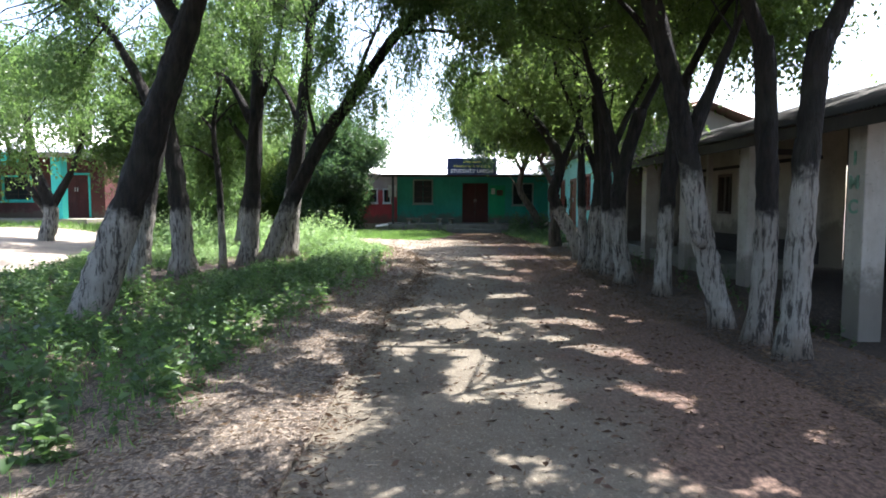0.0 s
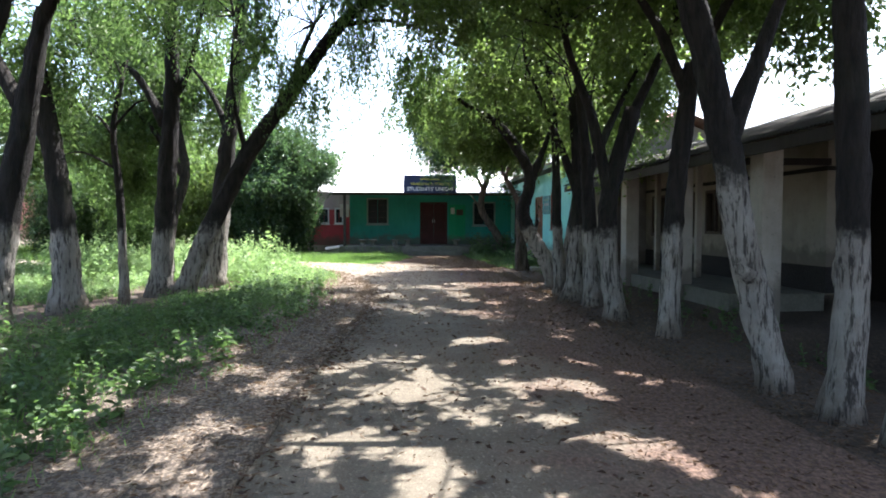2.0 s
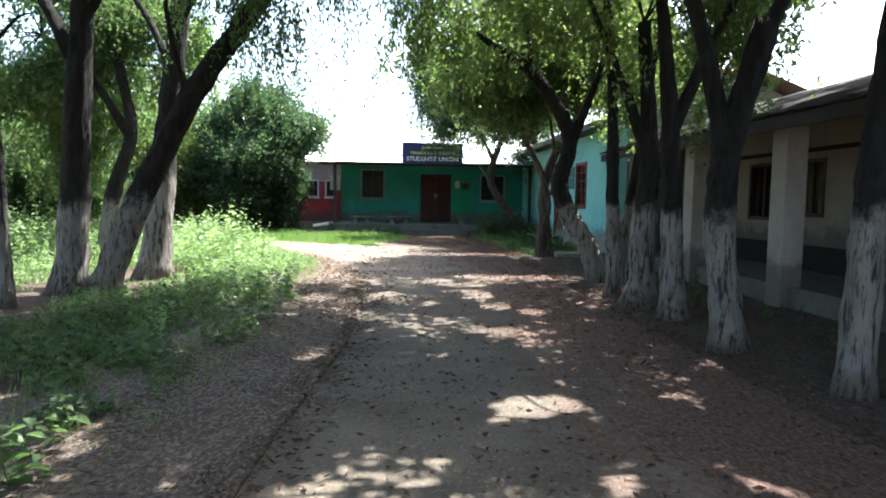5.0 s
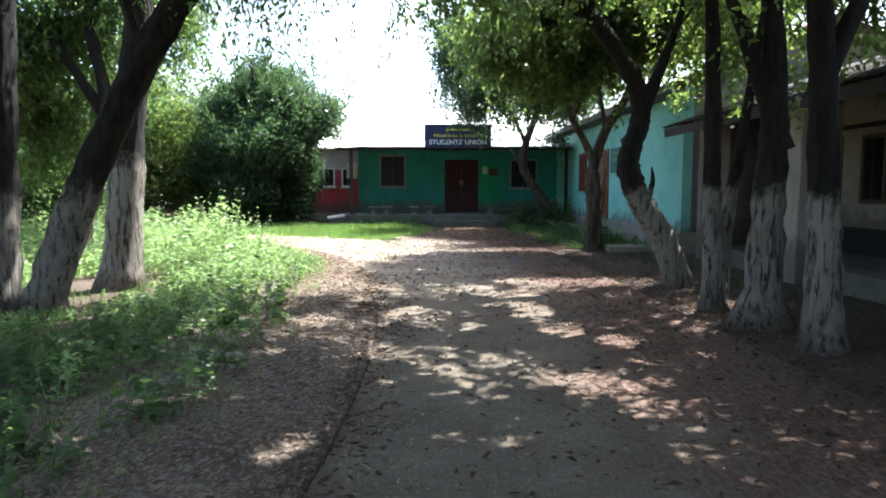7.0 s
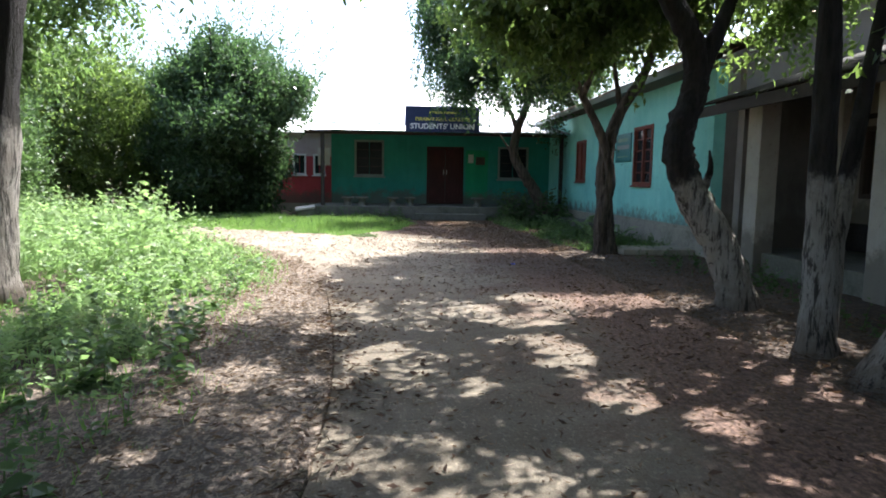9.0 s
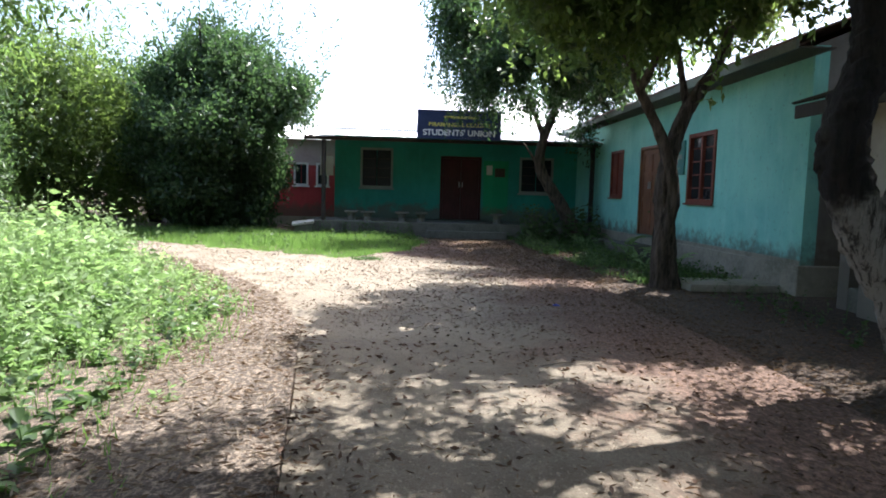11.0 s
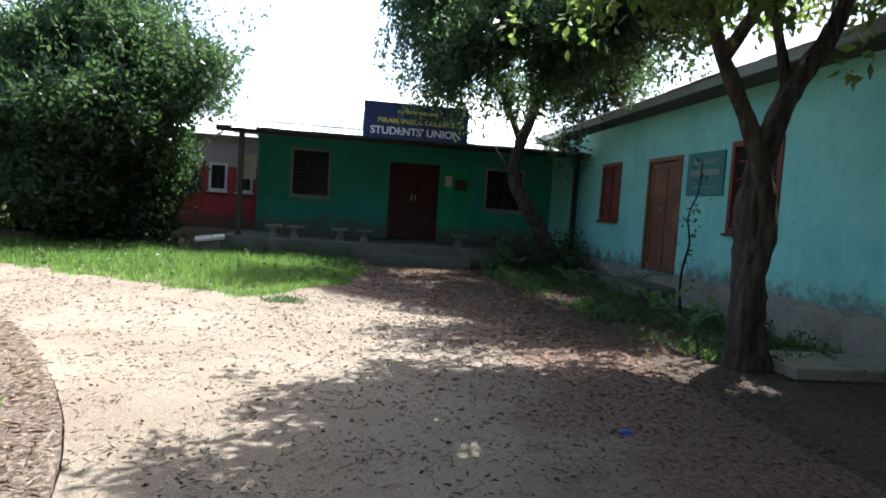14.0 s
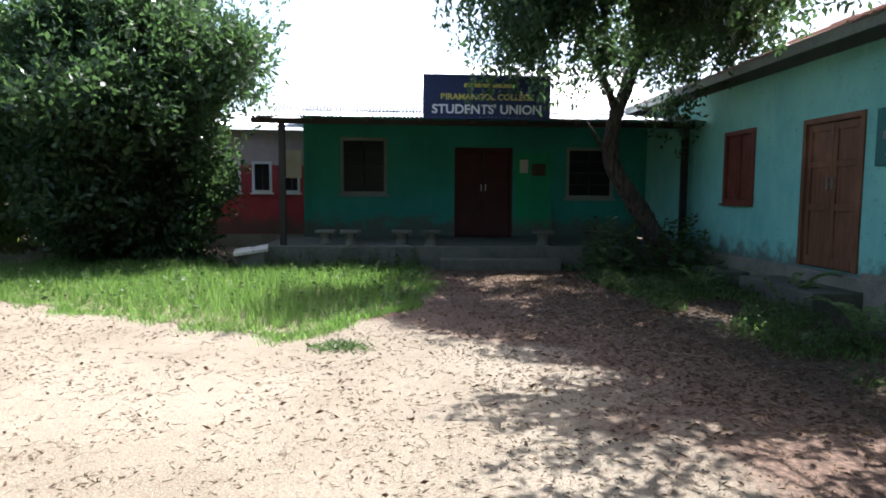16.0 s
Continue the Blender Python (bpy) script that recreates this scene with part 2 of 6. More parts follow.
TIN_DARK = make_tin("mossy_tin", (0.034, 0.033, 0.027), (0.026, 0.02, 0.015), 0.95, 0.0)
DOOR_RED = make_wood("dark_red_door_paint", (0.062, 0.014, 0.012), (0.035, 0.009, 0.008))
SHUTTER = make_wood("red_brown_shutter_paint", (0.20, 0.055, 0.035), (0.12, 0.035, 0.024))
DOOR_BROWN = make_wood("brown_door_paint", (0.21, 0.095, 0.05), (0.13, 0.055, 0.03))
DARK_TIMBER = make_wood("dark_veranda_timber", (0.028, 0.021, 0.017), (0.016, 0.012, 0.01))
TIMBER = make_wood("weathered_timber", (0.085, 0.062, 0.045), (0.045, 0.033, 0.025))
FRAME_PALE = surface("faded_white_frame_paint", (0.22, 0.25, 0.23), (0.14, 0.16, 0.15), (0.32, 0.34, 0.31))
FRAME_WHITE = surface("white_window_paint", (0.72, 0.68, 0.66), (0.55, 0.5, 0.48), (0.8, 0.77, 0.75))
SIGN_BLUE = surface("blue_sign_paint", (0.022, 0.034, 0.088), (0.018, 0.028, 0.072), (0.045, 0.07, 0.17), rough=0.55, big=2.5, small=40, bump=0.1)
SIGN_TEAL = surface("teal_sign_paint", (0.03, 0.16, 0.15), (0.02, 0.11, 0.10), (0.06, 0.22, 0.2), rough=0.55, bump=0.1)
LETTER_WHITE = surface("white_lettering", (0.75, 0.75, 0.76), (0.6, 0.6, 0.62), (0.8, 0.8, 0.8), bump=0.05)
LETTER_YELLOW = surface("faded_yellow_lettering", (0.58, 0.50, 0.12), (0.36, 0.32, 0.13), (0.66, 0.58, 0.2), bump=0.05, small=25)
LETTER_GREEN = surface("faded_green_lettering", (0.10, 0.24, 0.16), (0.2, 0.27, 0.2), (0.3, 0.33, 0.26), bump=0.05, small=25)
STEEL = surface("dull_steel", (0.5, 0.5, 0.48), (0.3, 0.28, 0.26), (0.6, 0.6, 0.58), rough=0.4, metal=0.9, bump=0.05)
SLAB_PALE = surface("pale_cement", (0.5, 0.47, 0.41), (0.36, 0.33, 0.28), (0.58, 0.55, 0.49), big=3.0, small=22)
PAPER = surface("weathered_paper", (0.55, 0.53, 0.48), (0.4, 0.38, 0.34), (0.65, 0.63, 0.6), bump=0.1)
CLOTH = surface("pale_cloth", (0.66, 0.6, 0.6), (0.52, 0.46, 0.47), (0.72, 0.68, 0.68), bump=0.3)
BLUE_PLASTIC = surface("blue_plastic", (0.04, 0.06, 0.3), (0.03, 0.04, 0.22), (0.09, 0.11, 0.4), rough=0.4)
TEAL_PAINT = make_wall("teal_pillar_paint", (0.05, 0.48, 0.42), (0.035, 0.36, 0.32), (0.09, 0.55, 0.5), foot=-1)

PANE, _nt, _b = mat("dark_window_glass")
_b.inputs["Specular IOR Level"].default_value = 0.08
_b.inputs["Base Color"].default_value = (0.02, 0.024, 0.026, 1)
_b.inputs["Roughness"].default_value = 0.16
_nt.links.new(maths(_nt, "MULTIPLY", grain(_nt, 2.0), 0.35), _b.inputs["Roughness"])


# ---- helpers for building ----
def thing(name, label, category, at=(0, 0, 0), group="", kind="", turn=0.0):
    ob = new(name)
    ob.matrix_basis = pose(*at, 0, 0, turn)
    ob.empty_display_size = 0.2
    return tagged(ob, label, category, group, kind)


def solid(name, bm, material, smooth=False):
    me = bpy.data.meshes.new(name)
    bmesh.ops.recalc_face_normals(bm, faces=bm.faces[:])
    bm.to_mesh(me)
    bm.free()
    me.materials.append(material)
    if smooth:
        me.polygons.foreach_set("use_smooth", [True] * len(me.polygons))
    return me


def part(name, bm, material, parent, label="", smooth=False):
    me = bm if isinstance(bm, bpy.types.Mesh) else solid(name, bm, material, smooth)
    ob = new(name, me)
    ob.parent = parent
    return tagged(ob, label)


def block(bm, x0, x1, y0, y1, z0, z1, bevel=0.0):
    r = bmesh.ops.create_cube(bm, size=1.0, matrix=Matrix.LocRotScale(((x0 + x1) / 2, (y0 + y1) / 2, (z0 + z1) / 2), None, (abs(x1 - x0), abs(y1 - y0), abs(z1 - z0))))
    if bevel:
        edges = list({e for v in r["verts"] for e in v.link_edges})
        bmesh.ops.bevel(bm, geom=edges, offset=bevel, segments=2, affect="EDGES", profile=0.5)
    return bm


def box(x0, x1, y0, y1, z0, z1, bevel=0.0):
    return block(bmesh.new(), x0, x1, y0, y1, z0, z1, bevel)


def pierced(bm, axis, u0, u1, z0, z1, w0, w1, holes):
    """A wall along x ("x") or y ("y") from u0 to u1, thick from w0 to w1, with openings (ua, ub, za, zb) through it."""
    us = sorted({u0, u1, *[h[0] for h in holes], *[h[1] for h in holes]})
    for a, b in zip(us, us[1:]):
        mid = (a + b) / 2
        gaps = sorted((h[2], h[3]) for h in holes if h[0] < mid < h[1])
        z = z0
        for lo, hi in [*gaps, (z1, z1)]:
            if lo - z > 1e-4:
                if axis == "x":
                    block(bm, a, b, w0, w1, z, lo)
                else:
                    block(bm, w0, w1, a, b, z, lo)
            z = hi
    bmesh.ops.remove_doubles(bm, verts=bm.verts[:], dist=1e-4)
    return bm


def ring(bm, axis, u0, u1, z0, z1, w0, w1, wide, bottom=True):
    """A frame of four bars round an opening, in the wall's axis."""
    bars = [(u0, u0 + wide, z0, z1), (u1 - wide, u1, z0, z1), (u0 + wide, u1 - wide, z1 - wide, z1)]
    if bottom:
        bars.append((u0 + wide, u1 - wide, z0, z0 + wide))
    for a, b, c, d in bars:
        if axis == "x":
            block(bm, a, b, w0, w1, c, d, 0.006)
        else:
            block(bm, w0, w1, a, b, c, d, 0.006)
    return bm


def tube(bm, pts, radii, sides=10, rough=0.0, seed=0, cap=True):
    """A tapering limb through pts, with an uneven skin."""
    rings, n = [], len(pts)
    side = None
    for i, p in enumerate(pts):
        d = (pts[min(i + 1, n - 1)] - pts[max(i - 1, 0)]).normalized()
        if side is None:
            side = d.cross(Vector((0.3, 0.9, 0.2))).normalized()
        side = (side - d * side.dot(d)).normalized()
        up = d.cross(side)
        loop = []
        for k in range(sides):
            a = 2 * math.pi * k / sides
            v = side * math.cos(a) + up * math.sin(a)
            r = radii[i] * (1 + rough * noise.noise(Vector((3 * math.cos(a) + seed * 7.3, 3 * math.sin(a), 0.9 * i))))
            loop.append(bm.verts.new(p + v * r))
        rings.append(loop)
    for a, b in zip(rings, rings[1:]):
        for k in range(sides):
            bm.faces.new((a[k], a[(k + 1) % sides], b[(k + 1) % sides], b[k]))
    if cap:
        bm.faces.new(rings[-1])
        bm.faces.new(rings[0][::-1])


def smooth_line(pts, steps=5):
    """A Catmull-Rom line through the points."""
    pts = [Vector(p) for p in pts]
    ext = [2 * pts[0] - pts[1], *pts, 2 * pts[-1] - pts[-2]]
    out = []
    for i in range(1, len(ext) - 2):
        a, b, c, d = ext[i - 1:i + 3]
        for k in range(steps):
            t = k / steps
            out.append(0.5 * ((2 * b) + (c - a) * t + (2 * a - 5 * b + 4 * c - d) * t * t + (3 * b - a - 3 * c + d) * t ** 3))
    return out + [pts[-1]]


def leaf_mesh(name, at, axis, length, width, material, fold=0.18, rng=None):
    """Many small leaves in one mesh: each is a folded lozenge from its foot along its axis."""
    n = len(at)
    rng = rng or np.random.default_rng(1)
    axis = axis / np.maximum(np.linalg.norm(axis, axis=1, keepdims=True), 1e-6)
    other = rng.normal(size=(n, 3))
    side = np.cross(axis, other)
    side /= np.maximum(np.linalg.norm(side, axis=1, keepdims=True), 1e-6)
    up = np.cross(side, axis)
    L, W = np.broadcast_to(length, (n,))[:, None], np.broadcast_to(width, (n,))[:, None]
    v = np.empty((n, 4, 3))
    v[:, 0] = at
    v[:, 1] = at + axis * L * 0.45 + side * W * 0.5 + up * W * fold
    v[:, 2] = at + axis * L - up * W * fold
    v[:, 3] = at + axis * L * 0.45 - side * W * 0.5 + up * W * fold
    me = bpy.data.meshes.new(name)
    me.vertices.add(4 * n)
    me.vertices.foreach_set("co", v.astype(np.float32).ravel())
    me.loops.add(4 * n)
    me.loops.foreach_set("vertex_index", np.arange(4 * n, dtype=np.int32))
    me.polygons.add(n)
    me.polygons.foreach_set("loop_start", np.arange(0, 4 * n, 4, dtype=np.int32))
    me.update(calc_edges=True)
    me.materials.append(material)
    return me


def ovate_mesh(name, at, axis, length, width, material, rng):
    """Broad ovate leaves in one mesh: six corners each, cupped along the midrib and drooping at the tip."""
    n = len(at)
    axis = axis / np.maximum(np.linalg.norm(axis, axis=1, keepdims=True), 1e-6)
    side = np.cross(axis, np.array((0.0, 0.0, 1.0)) + 0.25 * rng.normal(size=(n, 3)))
    side /= np.maximum(np.linalg.norm(side, axis=1, keepdims=True), 1e-6)
    up = np.cross(side, axis)
    L, W = length[:, None], width[:, None]
    v = np.empty((n, 6, 3))
    v[:, 0] = at
    v[:, 1] = at + axis * L * 0.28 + side * W * 0.46 + up * W * 0.12
    v[:, 2] = at + axis * L * 0.62 + side * W * 0.38 + up * W * 0.08
    v[:, 3] = at + axis * L - up * W * 0.35
    v[:, 4] = at + axis * L * 0.62 - side * W * 0.38 + up * W * 0.08
    v[:, 5] = at + axis * L * 0.28 - side * W * 0.46 + up * W * 0.12
    me = bpy.data.meshes.new(name)
    me.vertices.add(6 * n)
    me.vertices.foreach_set("co", v.astype(np.float32).ravel())
    me.loops.add(8 * n)
    order = np.array((0, 1, 2, 3, 0, 3, 4, 5))
    me.loops.foreach_set("vertex_index", (np.arange(n)[:, None] * 6 + order).astype(np.int32).ravel())
    me.polygons.add(2 * n)
    me.polygons.foreach_set("loop_start", np.arange(0, 8 * n, 4, dtype=np.int32))
    me.update(calc_edges=True)
    me.materials.append(material)
    return me


def lettering(words, size, material, parent, at, width, name="lettering", facing=(90, 0, 0)):
    """Raised flat letters in the built-in font, fitted to a width, as one mesh part."""
    curve = bpy.data.curves.new(name, "FONT")
    curve.body, curve.size, curve.extrude, curve.align_x, curve.offset = words, size, 0.004, "CENTER", 0.006
    tmp = bpy.data.objects.new("tmp", curve)
    scene.collection.objects.link(tmp)
    bpy.context.view_layer.update()
    me = bpy.data.meshes.new_from_object(tmp.evaluated_get(bpy.context.evaluated_depsgraph_get()))
    bpy.data.objects.remove(tmp)
    xs = [v.co.x for v in me.vertices]
    k = width / (max(xs) - min(xs))
    me.transform(pose(*at, *facing) @ Matrix.Diagonal((k, 1, 1, 1)))
    me.materials.clear()
    me.materials.append(material)
    me.name = name
    return part(name, me, material, parent)


def terrain(x, y):
    """The height of the ground: level round the road, rising a little to the yard on the far left."""
    s = min(max((-x - 8.5) / 7.0, 0.0), 1.0)
    h = 0.55 * s * s * (3 - 2 * s)
    d = min(max((x - 4.3) / 0.9, 0.0), 1.0) * min(max((10.6 - y) / 1.5, 0.0), 1.0)
    return h - 0.32 * d - 0.03


# ---- ground, road, verges ----
def sheet(name, xs, ys, material, lift=0.0, bump=0.022, label="", category=""):
    bm = bmesh.new()
    grid = [[bm.verts.new((x, y, terrain(x, y) + lift + bump * noise.noise(Vector((x * 0.9, y * 0.9, 0.3))) - (0.05 if -1.2 < x < 3.2 and y < 25 else 0))) for x in xs] for y in ys]
    for r0, r1 in zip(grid, grid[1:]):
        for i in range(len(xs) - 1):
            bm.faces.new((r0[i], r0[i + 1], r1[i + 1], r1[i]))
    ob = new(name, solid(name, bm, material, True))
    return tagged(ob, label, category, kind="structure")


near_x = list(np.arange(-26, 16.01, 0.4))
near_y = list(np.arange(-10, 48.01, 0.4))
sheet("ground", [-900, -300, -120, -60, -38, *near_x, 30, 60, 120, 300, 900], [-900, -300, -120, -60, -25, *near_y, 70, 120, 300, 900], SOIL,
      label="brown earth ground strewn with fallen dry leaves", category="ground")

ROAD_LEFT = smooth_line([(-1.0, -9, 0), (-0.9, 0, 0), (-0.84, 4.4, 0), (-0.72, 9.0, 0), (-0.44, 12.5, 0), (-0.46, 15.3, 0), (-0.92, 18.9, 0), (-1.02, 19.5, 0), (-1.55, 21.1, 0), (-2.65, 23.1, 0), (-3.85, 24.7, 0), (-6.2, 27.4, 0), (-9.5, 29.0, 0)], 8)
ROAD_RIGHT = smooth_line([(3.0, -9, 0), (3.0, 0, 0), (3.0, 10, 0), (3.0, 20, 0), (2.9, 26, 0), (2.85, 32.6, 0), (0.4, 32.6, 0), (0.1, 31.2, 0), (-0.45, 28.4, 0), (-1.42, 26.75, 0), (-4.0, 28.1, 0), (-6.4, 29.5, 0), (-9.5, 30.6, 0)], 8)


def road():
    bm = bmesh.new()
    top = [bm.verts.new((p.x + 0.012 * noise.noise(p * 3), p.y, 0.0)) for p in ROAD_LEFT + ROAD_RIGHT[::-1]]
    f = bm.faces.new(top)
    r = bmesh.ops.extrude_face_region(bm, geom=[f])
    bmesh.ops.translate(bm, verts=[v for v in r["geom"] if isinstance(v, bmesh.types.BMVert)], vec=(0, 0, -0.12))
    bmesh.ops.triangulate(bm, faces=[g for g in bm.faces if len(g.verts) > 4])
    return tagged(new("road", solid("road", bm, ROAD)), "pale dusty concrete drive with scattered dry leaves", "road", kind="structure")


road()


def bank():
    """The strip of leaf litter between the slab's edge and the weeds, a few centimetres proud of the slab."""
    bm = bmesh.new()
    rows = []
    for i, p in enumerate(ROAD_LEFT):
        q = ROAD_LEFT[min(i + 1, len(ROAD_LEFT) - 1)] - ROAD_LEFT[max(i - 1, 0)]
        out = Vector((-q.y, q.x, 0)).normalized()
        lip = 0.028 + 0.012 * noise.noise(p * 2)
        prof = [(0.012, -0.05), (0.014, lip * 0.8), (0.05, lip), (0.35, lip + 0.01), (0.7, lip + 0.02), (1.1, 0.05), (1.6, 0.03), (2.3, -0.04)]
        rows.append([bm.verts.new((p + out * (a + (0.01 * noise.noise(p * 5 + Vector((a, 0, 0))) if a < 0.1 else 0))) + Vector((0, 0, h + 0.012 * noise.noise(Vector((p.x * 2 + a * 3, p.y * 2, 1)))))) for a, h in prof])
    for a, b in zip(rows, rows[1:]):
        for k in range(len(a) - 1):
            bm.faces.new((a[k], a[k + 1], b[k + 1], b[k]))
    return tagged(new("verge", solid("verge", bm, BANK, True)), "low bank of dry leaf litter along the drive", "verge", kind="structure")


bank()


def patch(name, outline, material, lift, label, category):
    bm = bmesh.new()
    f = bm.faces.new([bm.verts.new((x, y, terrain(x, y) + lift)) for x, y in outline])
    bmesh.ops.triangulate(bm, faces=[f])
    return tagged(new(name, solid(name, bm, material)), label, category, kind="structure")


LAWN = [(-12, 31.1), (-6.5, 29.35), (-4.0, 27.9), (-1.38, 26.4), (-0.1, 28.2), (0.25, 31.2), (0.5, 32.5), (-3.5, 32.5), (-12, 36)]
patch("lawn_soil", LAWN, TURF, 0.04, "bare soil under the lawn", "soil")
# pale trodden earth of the side yard
YARD_EARTH = surface("trodden_pale_earth", (0.24, 0.2, 0.155), (0.14, 0.112, 0.084), (0.31, 0.265, 0.21), big=0.8, small=14, bump=0.6, depth=0.01)
bm = bmesh.new()
gx, gy = list(np.arange(-30, -8.9, 0.7)), list(np.arange(12.4, 25.2, 0.7))
cells = {}
for x in gx:
    for y in gy:
        edge = -9.0 - 0.22 * max(y - 14, 0) + 0.5 * noise.noise(Vector((0.4, y * 0.5, 0)))
        xx = min(x, edge)
        cells[x, y] = bm.verts.new((xx, y, terrain(xx, y) + 0.045 + 0.02 * noise.noise(Vector((xx, y, 0)))))
for x0, x1 in zip(gx, gx[1:]):
    for y0, y1 in zip(gy, gy[1:]):
        bm.faces.new((cells[x0, y0], cells[x1, y0], cells[x1, y1], cells[x0, y1]))
tagged(new("yard", solid("yard", bm, YARD_EARTH, True)), "pale trodden earth of the side yard", "yard", kind="structure")


# ---- roofs ----
def corrugated(width, run, rise, material, name, parent, at, turn=0.0, wave=0.076, depth=0.018, sheet_w=0.8, label=""):
    """Corrugated sheets side by side along local x, rising along local y; each sheet is a part, lapped over its neighbour."""
    count = max(1, round(width / sheet_w))
    w = width / count
    steps = max(6, int(w / wave * 4))
    bm = bmesh.new()
    rows = []
    for j, f in enumerate((0.0, 0.5, 1.0)):
        rows.append([(bm.verts.new((w * 1.03 * k / steps, run * f, rise * f + depth * math.sin(2 * math.pi * k / 4))), bm.verts.new((w * 1.03 * k / steps, run * f, rise * f + depth * math.sin(2 * math.pi * k / 4) - 0.006))) for k in range(steps + 1)])
    for a, b in zip(rows, rows[1:]):
        for k in range(steps):
            bm.faces.new((a[k][0], a[k + 1][0], b[k + 1][0], b[k][0]))
            bm.faces.new((a[k][1], b[k][1], b[k + 1][1], a[k + 1][1]))
    for r in (rows[0], rows[-1]):
        for k in range(steps):
            bm.faces.new((r[k][0], r[k][1], r[k + 1][1], r[k + 1][0]))
    me = solid(name, bm, material, True)
    m = pose(*at, 0, 0, turn)
    for i in range(count):
        ob = new(name, me)
        ob.parent = parent
        ob.matrix_basis = m @ pose(i * w, random.uniform(-0.03, 0.03), 0.006 * (i % 2), random.uniform(-0.25, 0.25), 0, 0)
        tagged(ob, label)


# ---- students' union building ----
FY = 35.3                                   # the facade
union = thing("union_building", "low dark green plastered hall with tin roof and veranda", "building", (0, FY, 0))
FLOOR = 0.45
part("wall", pierced(bmesh.new(), "x", -2.54, 5.815, FLOOR, 3.45, 0, 0.2, [(-1.62, -0.61, 1.52, 2.78), (1.07, 2.48, FLOOR, 2.62), (3.86, 4.94, 1.46, 2.60)]), GREEN_WALL, union, "dark green painted plaster front wall")
part("wall", box(-2.54, -2.34, 0.2, 6.0, FLOOR, 3.45), GREEN_WALL, union)
part("wall", box(5.55, 5.75, 0.2, 6.0, FLOOR, 3.45), GREEN_WALL, union)
part("wall", box(-2.34, 5.55, 5.8, 6.0, FLOOR, 3.45), GREEN_WALL, union)
part("floor", box(-2.34, 5.55, 0.2, 5.8, 0.0, FLOOR), CONCRETE, union)
part("ceiling", box(-2.34, 5.55, 0.2, 5.8, 3.2, 3.25), TIMBER, union)
part("veranda_floor", box(-3.0, 5.55, -2.75, 0, -0.1, FLOOR, 0.02), CONCRETE, union, "mossy concrete veranda floor")
part("step", box(0.55, 2.95, -3.12, -2.75, -0.1, 0.22, 0.02), CONCRETE, union, "worn concrete step")
# brighter green rectangle right of the door
part("panel", box(2.56, 3.42, -0.012, 0, 0.62, 2.5), GREEN_PANEL, union, "brighter green panel beside the door")
for x in (-2.54, -0.2, 0.55, 3.47, 5.35):
    part("pilaster", box(x, x + 0.1, -0.02, 0, FLOOR, 3.0), GREEN_WALL, union)
part("beam", box(-2.54, 5.75, -0.03, 0, 2.86, 2.98), GREEN_WALL, union)


def shuttered(name, parent, axis, u0, u1, z0, z1, wf, frame_mat, pane_mat, bars=3, deep=0.1, label="", out=-1, wide=0.075):
    """A window: frame, sill, panes and a few bars, in a wall whose face lies at wf and looks along out."""
    win = new(name)
    win.parent = parent
    tagged(win, label)
    a, b = sorted((wf + out * 0.02, wf - out * deep))
    part("frame", ring(bmesh.new(), axis, u0 - 0.05, u1 + 0.05, z0 - 0.05, z1 + 0.05, a, b, wide), frame_mat, win)
    s0, s1 = sorted((wf + out * 0.07, wf))
    part("sill", box(u0 - 0.1, u1 + 0.1, s0, s1, z0 - 0.1, z0 - 0.05, 0.008) if axis == "x" else box(s0, s1, u0 - 0.1, u1 + 0.1, z0 - 0.1, z0 - 0.05, 0.008), frame_mat, win)
    p0, p1 = sorted((wf - out * 0.06, wf - out * 0.07))
    n = 2
    for i in range(n):
        c, d = u0 + (u1 - u0) * i / n, u0 + (u1 - u0) * (i + 1) / n
        part("pane", box(c + 0.012, d - 0.012, p0, p1, z0, z1) if axis == "x" else box(p0, p1, c + 0.012, d - 0.012, z0, z1), pane_mat, win)
    for i in range(bars):
        z = z0 + (z1 - z0) * (i + 1) / (bars + 1)
        q0, q1 = sorted((wf - out * 0.035, wf - out * 0.05))
        part("bar", box(u0, u1, q0, q1, z - 0.007, z + 0.007) if axis == "x" else box(q0, q1, u0, u1, z - 0.007, z + 0.007), TIMBER, win)
    return win


shuttered("window", union, "x", -1.62, -0.61, 1.52, 2.78, 0, FRAME_PALE, PANE, label="dark window in a faded pale frame")
shuttered("window", union, "x", 3.86, 4.94, 1.46, 2.60, 0, FRAME_PALE, PANE, label="dark window in a faded pale frame")


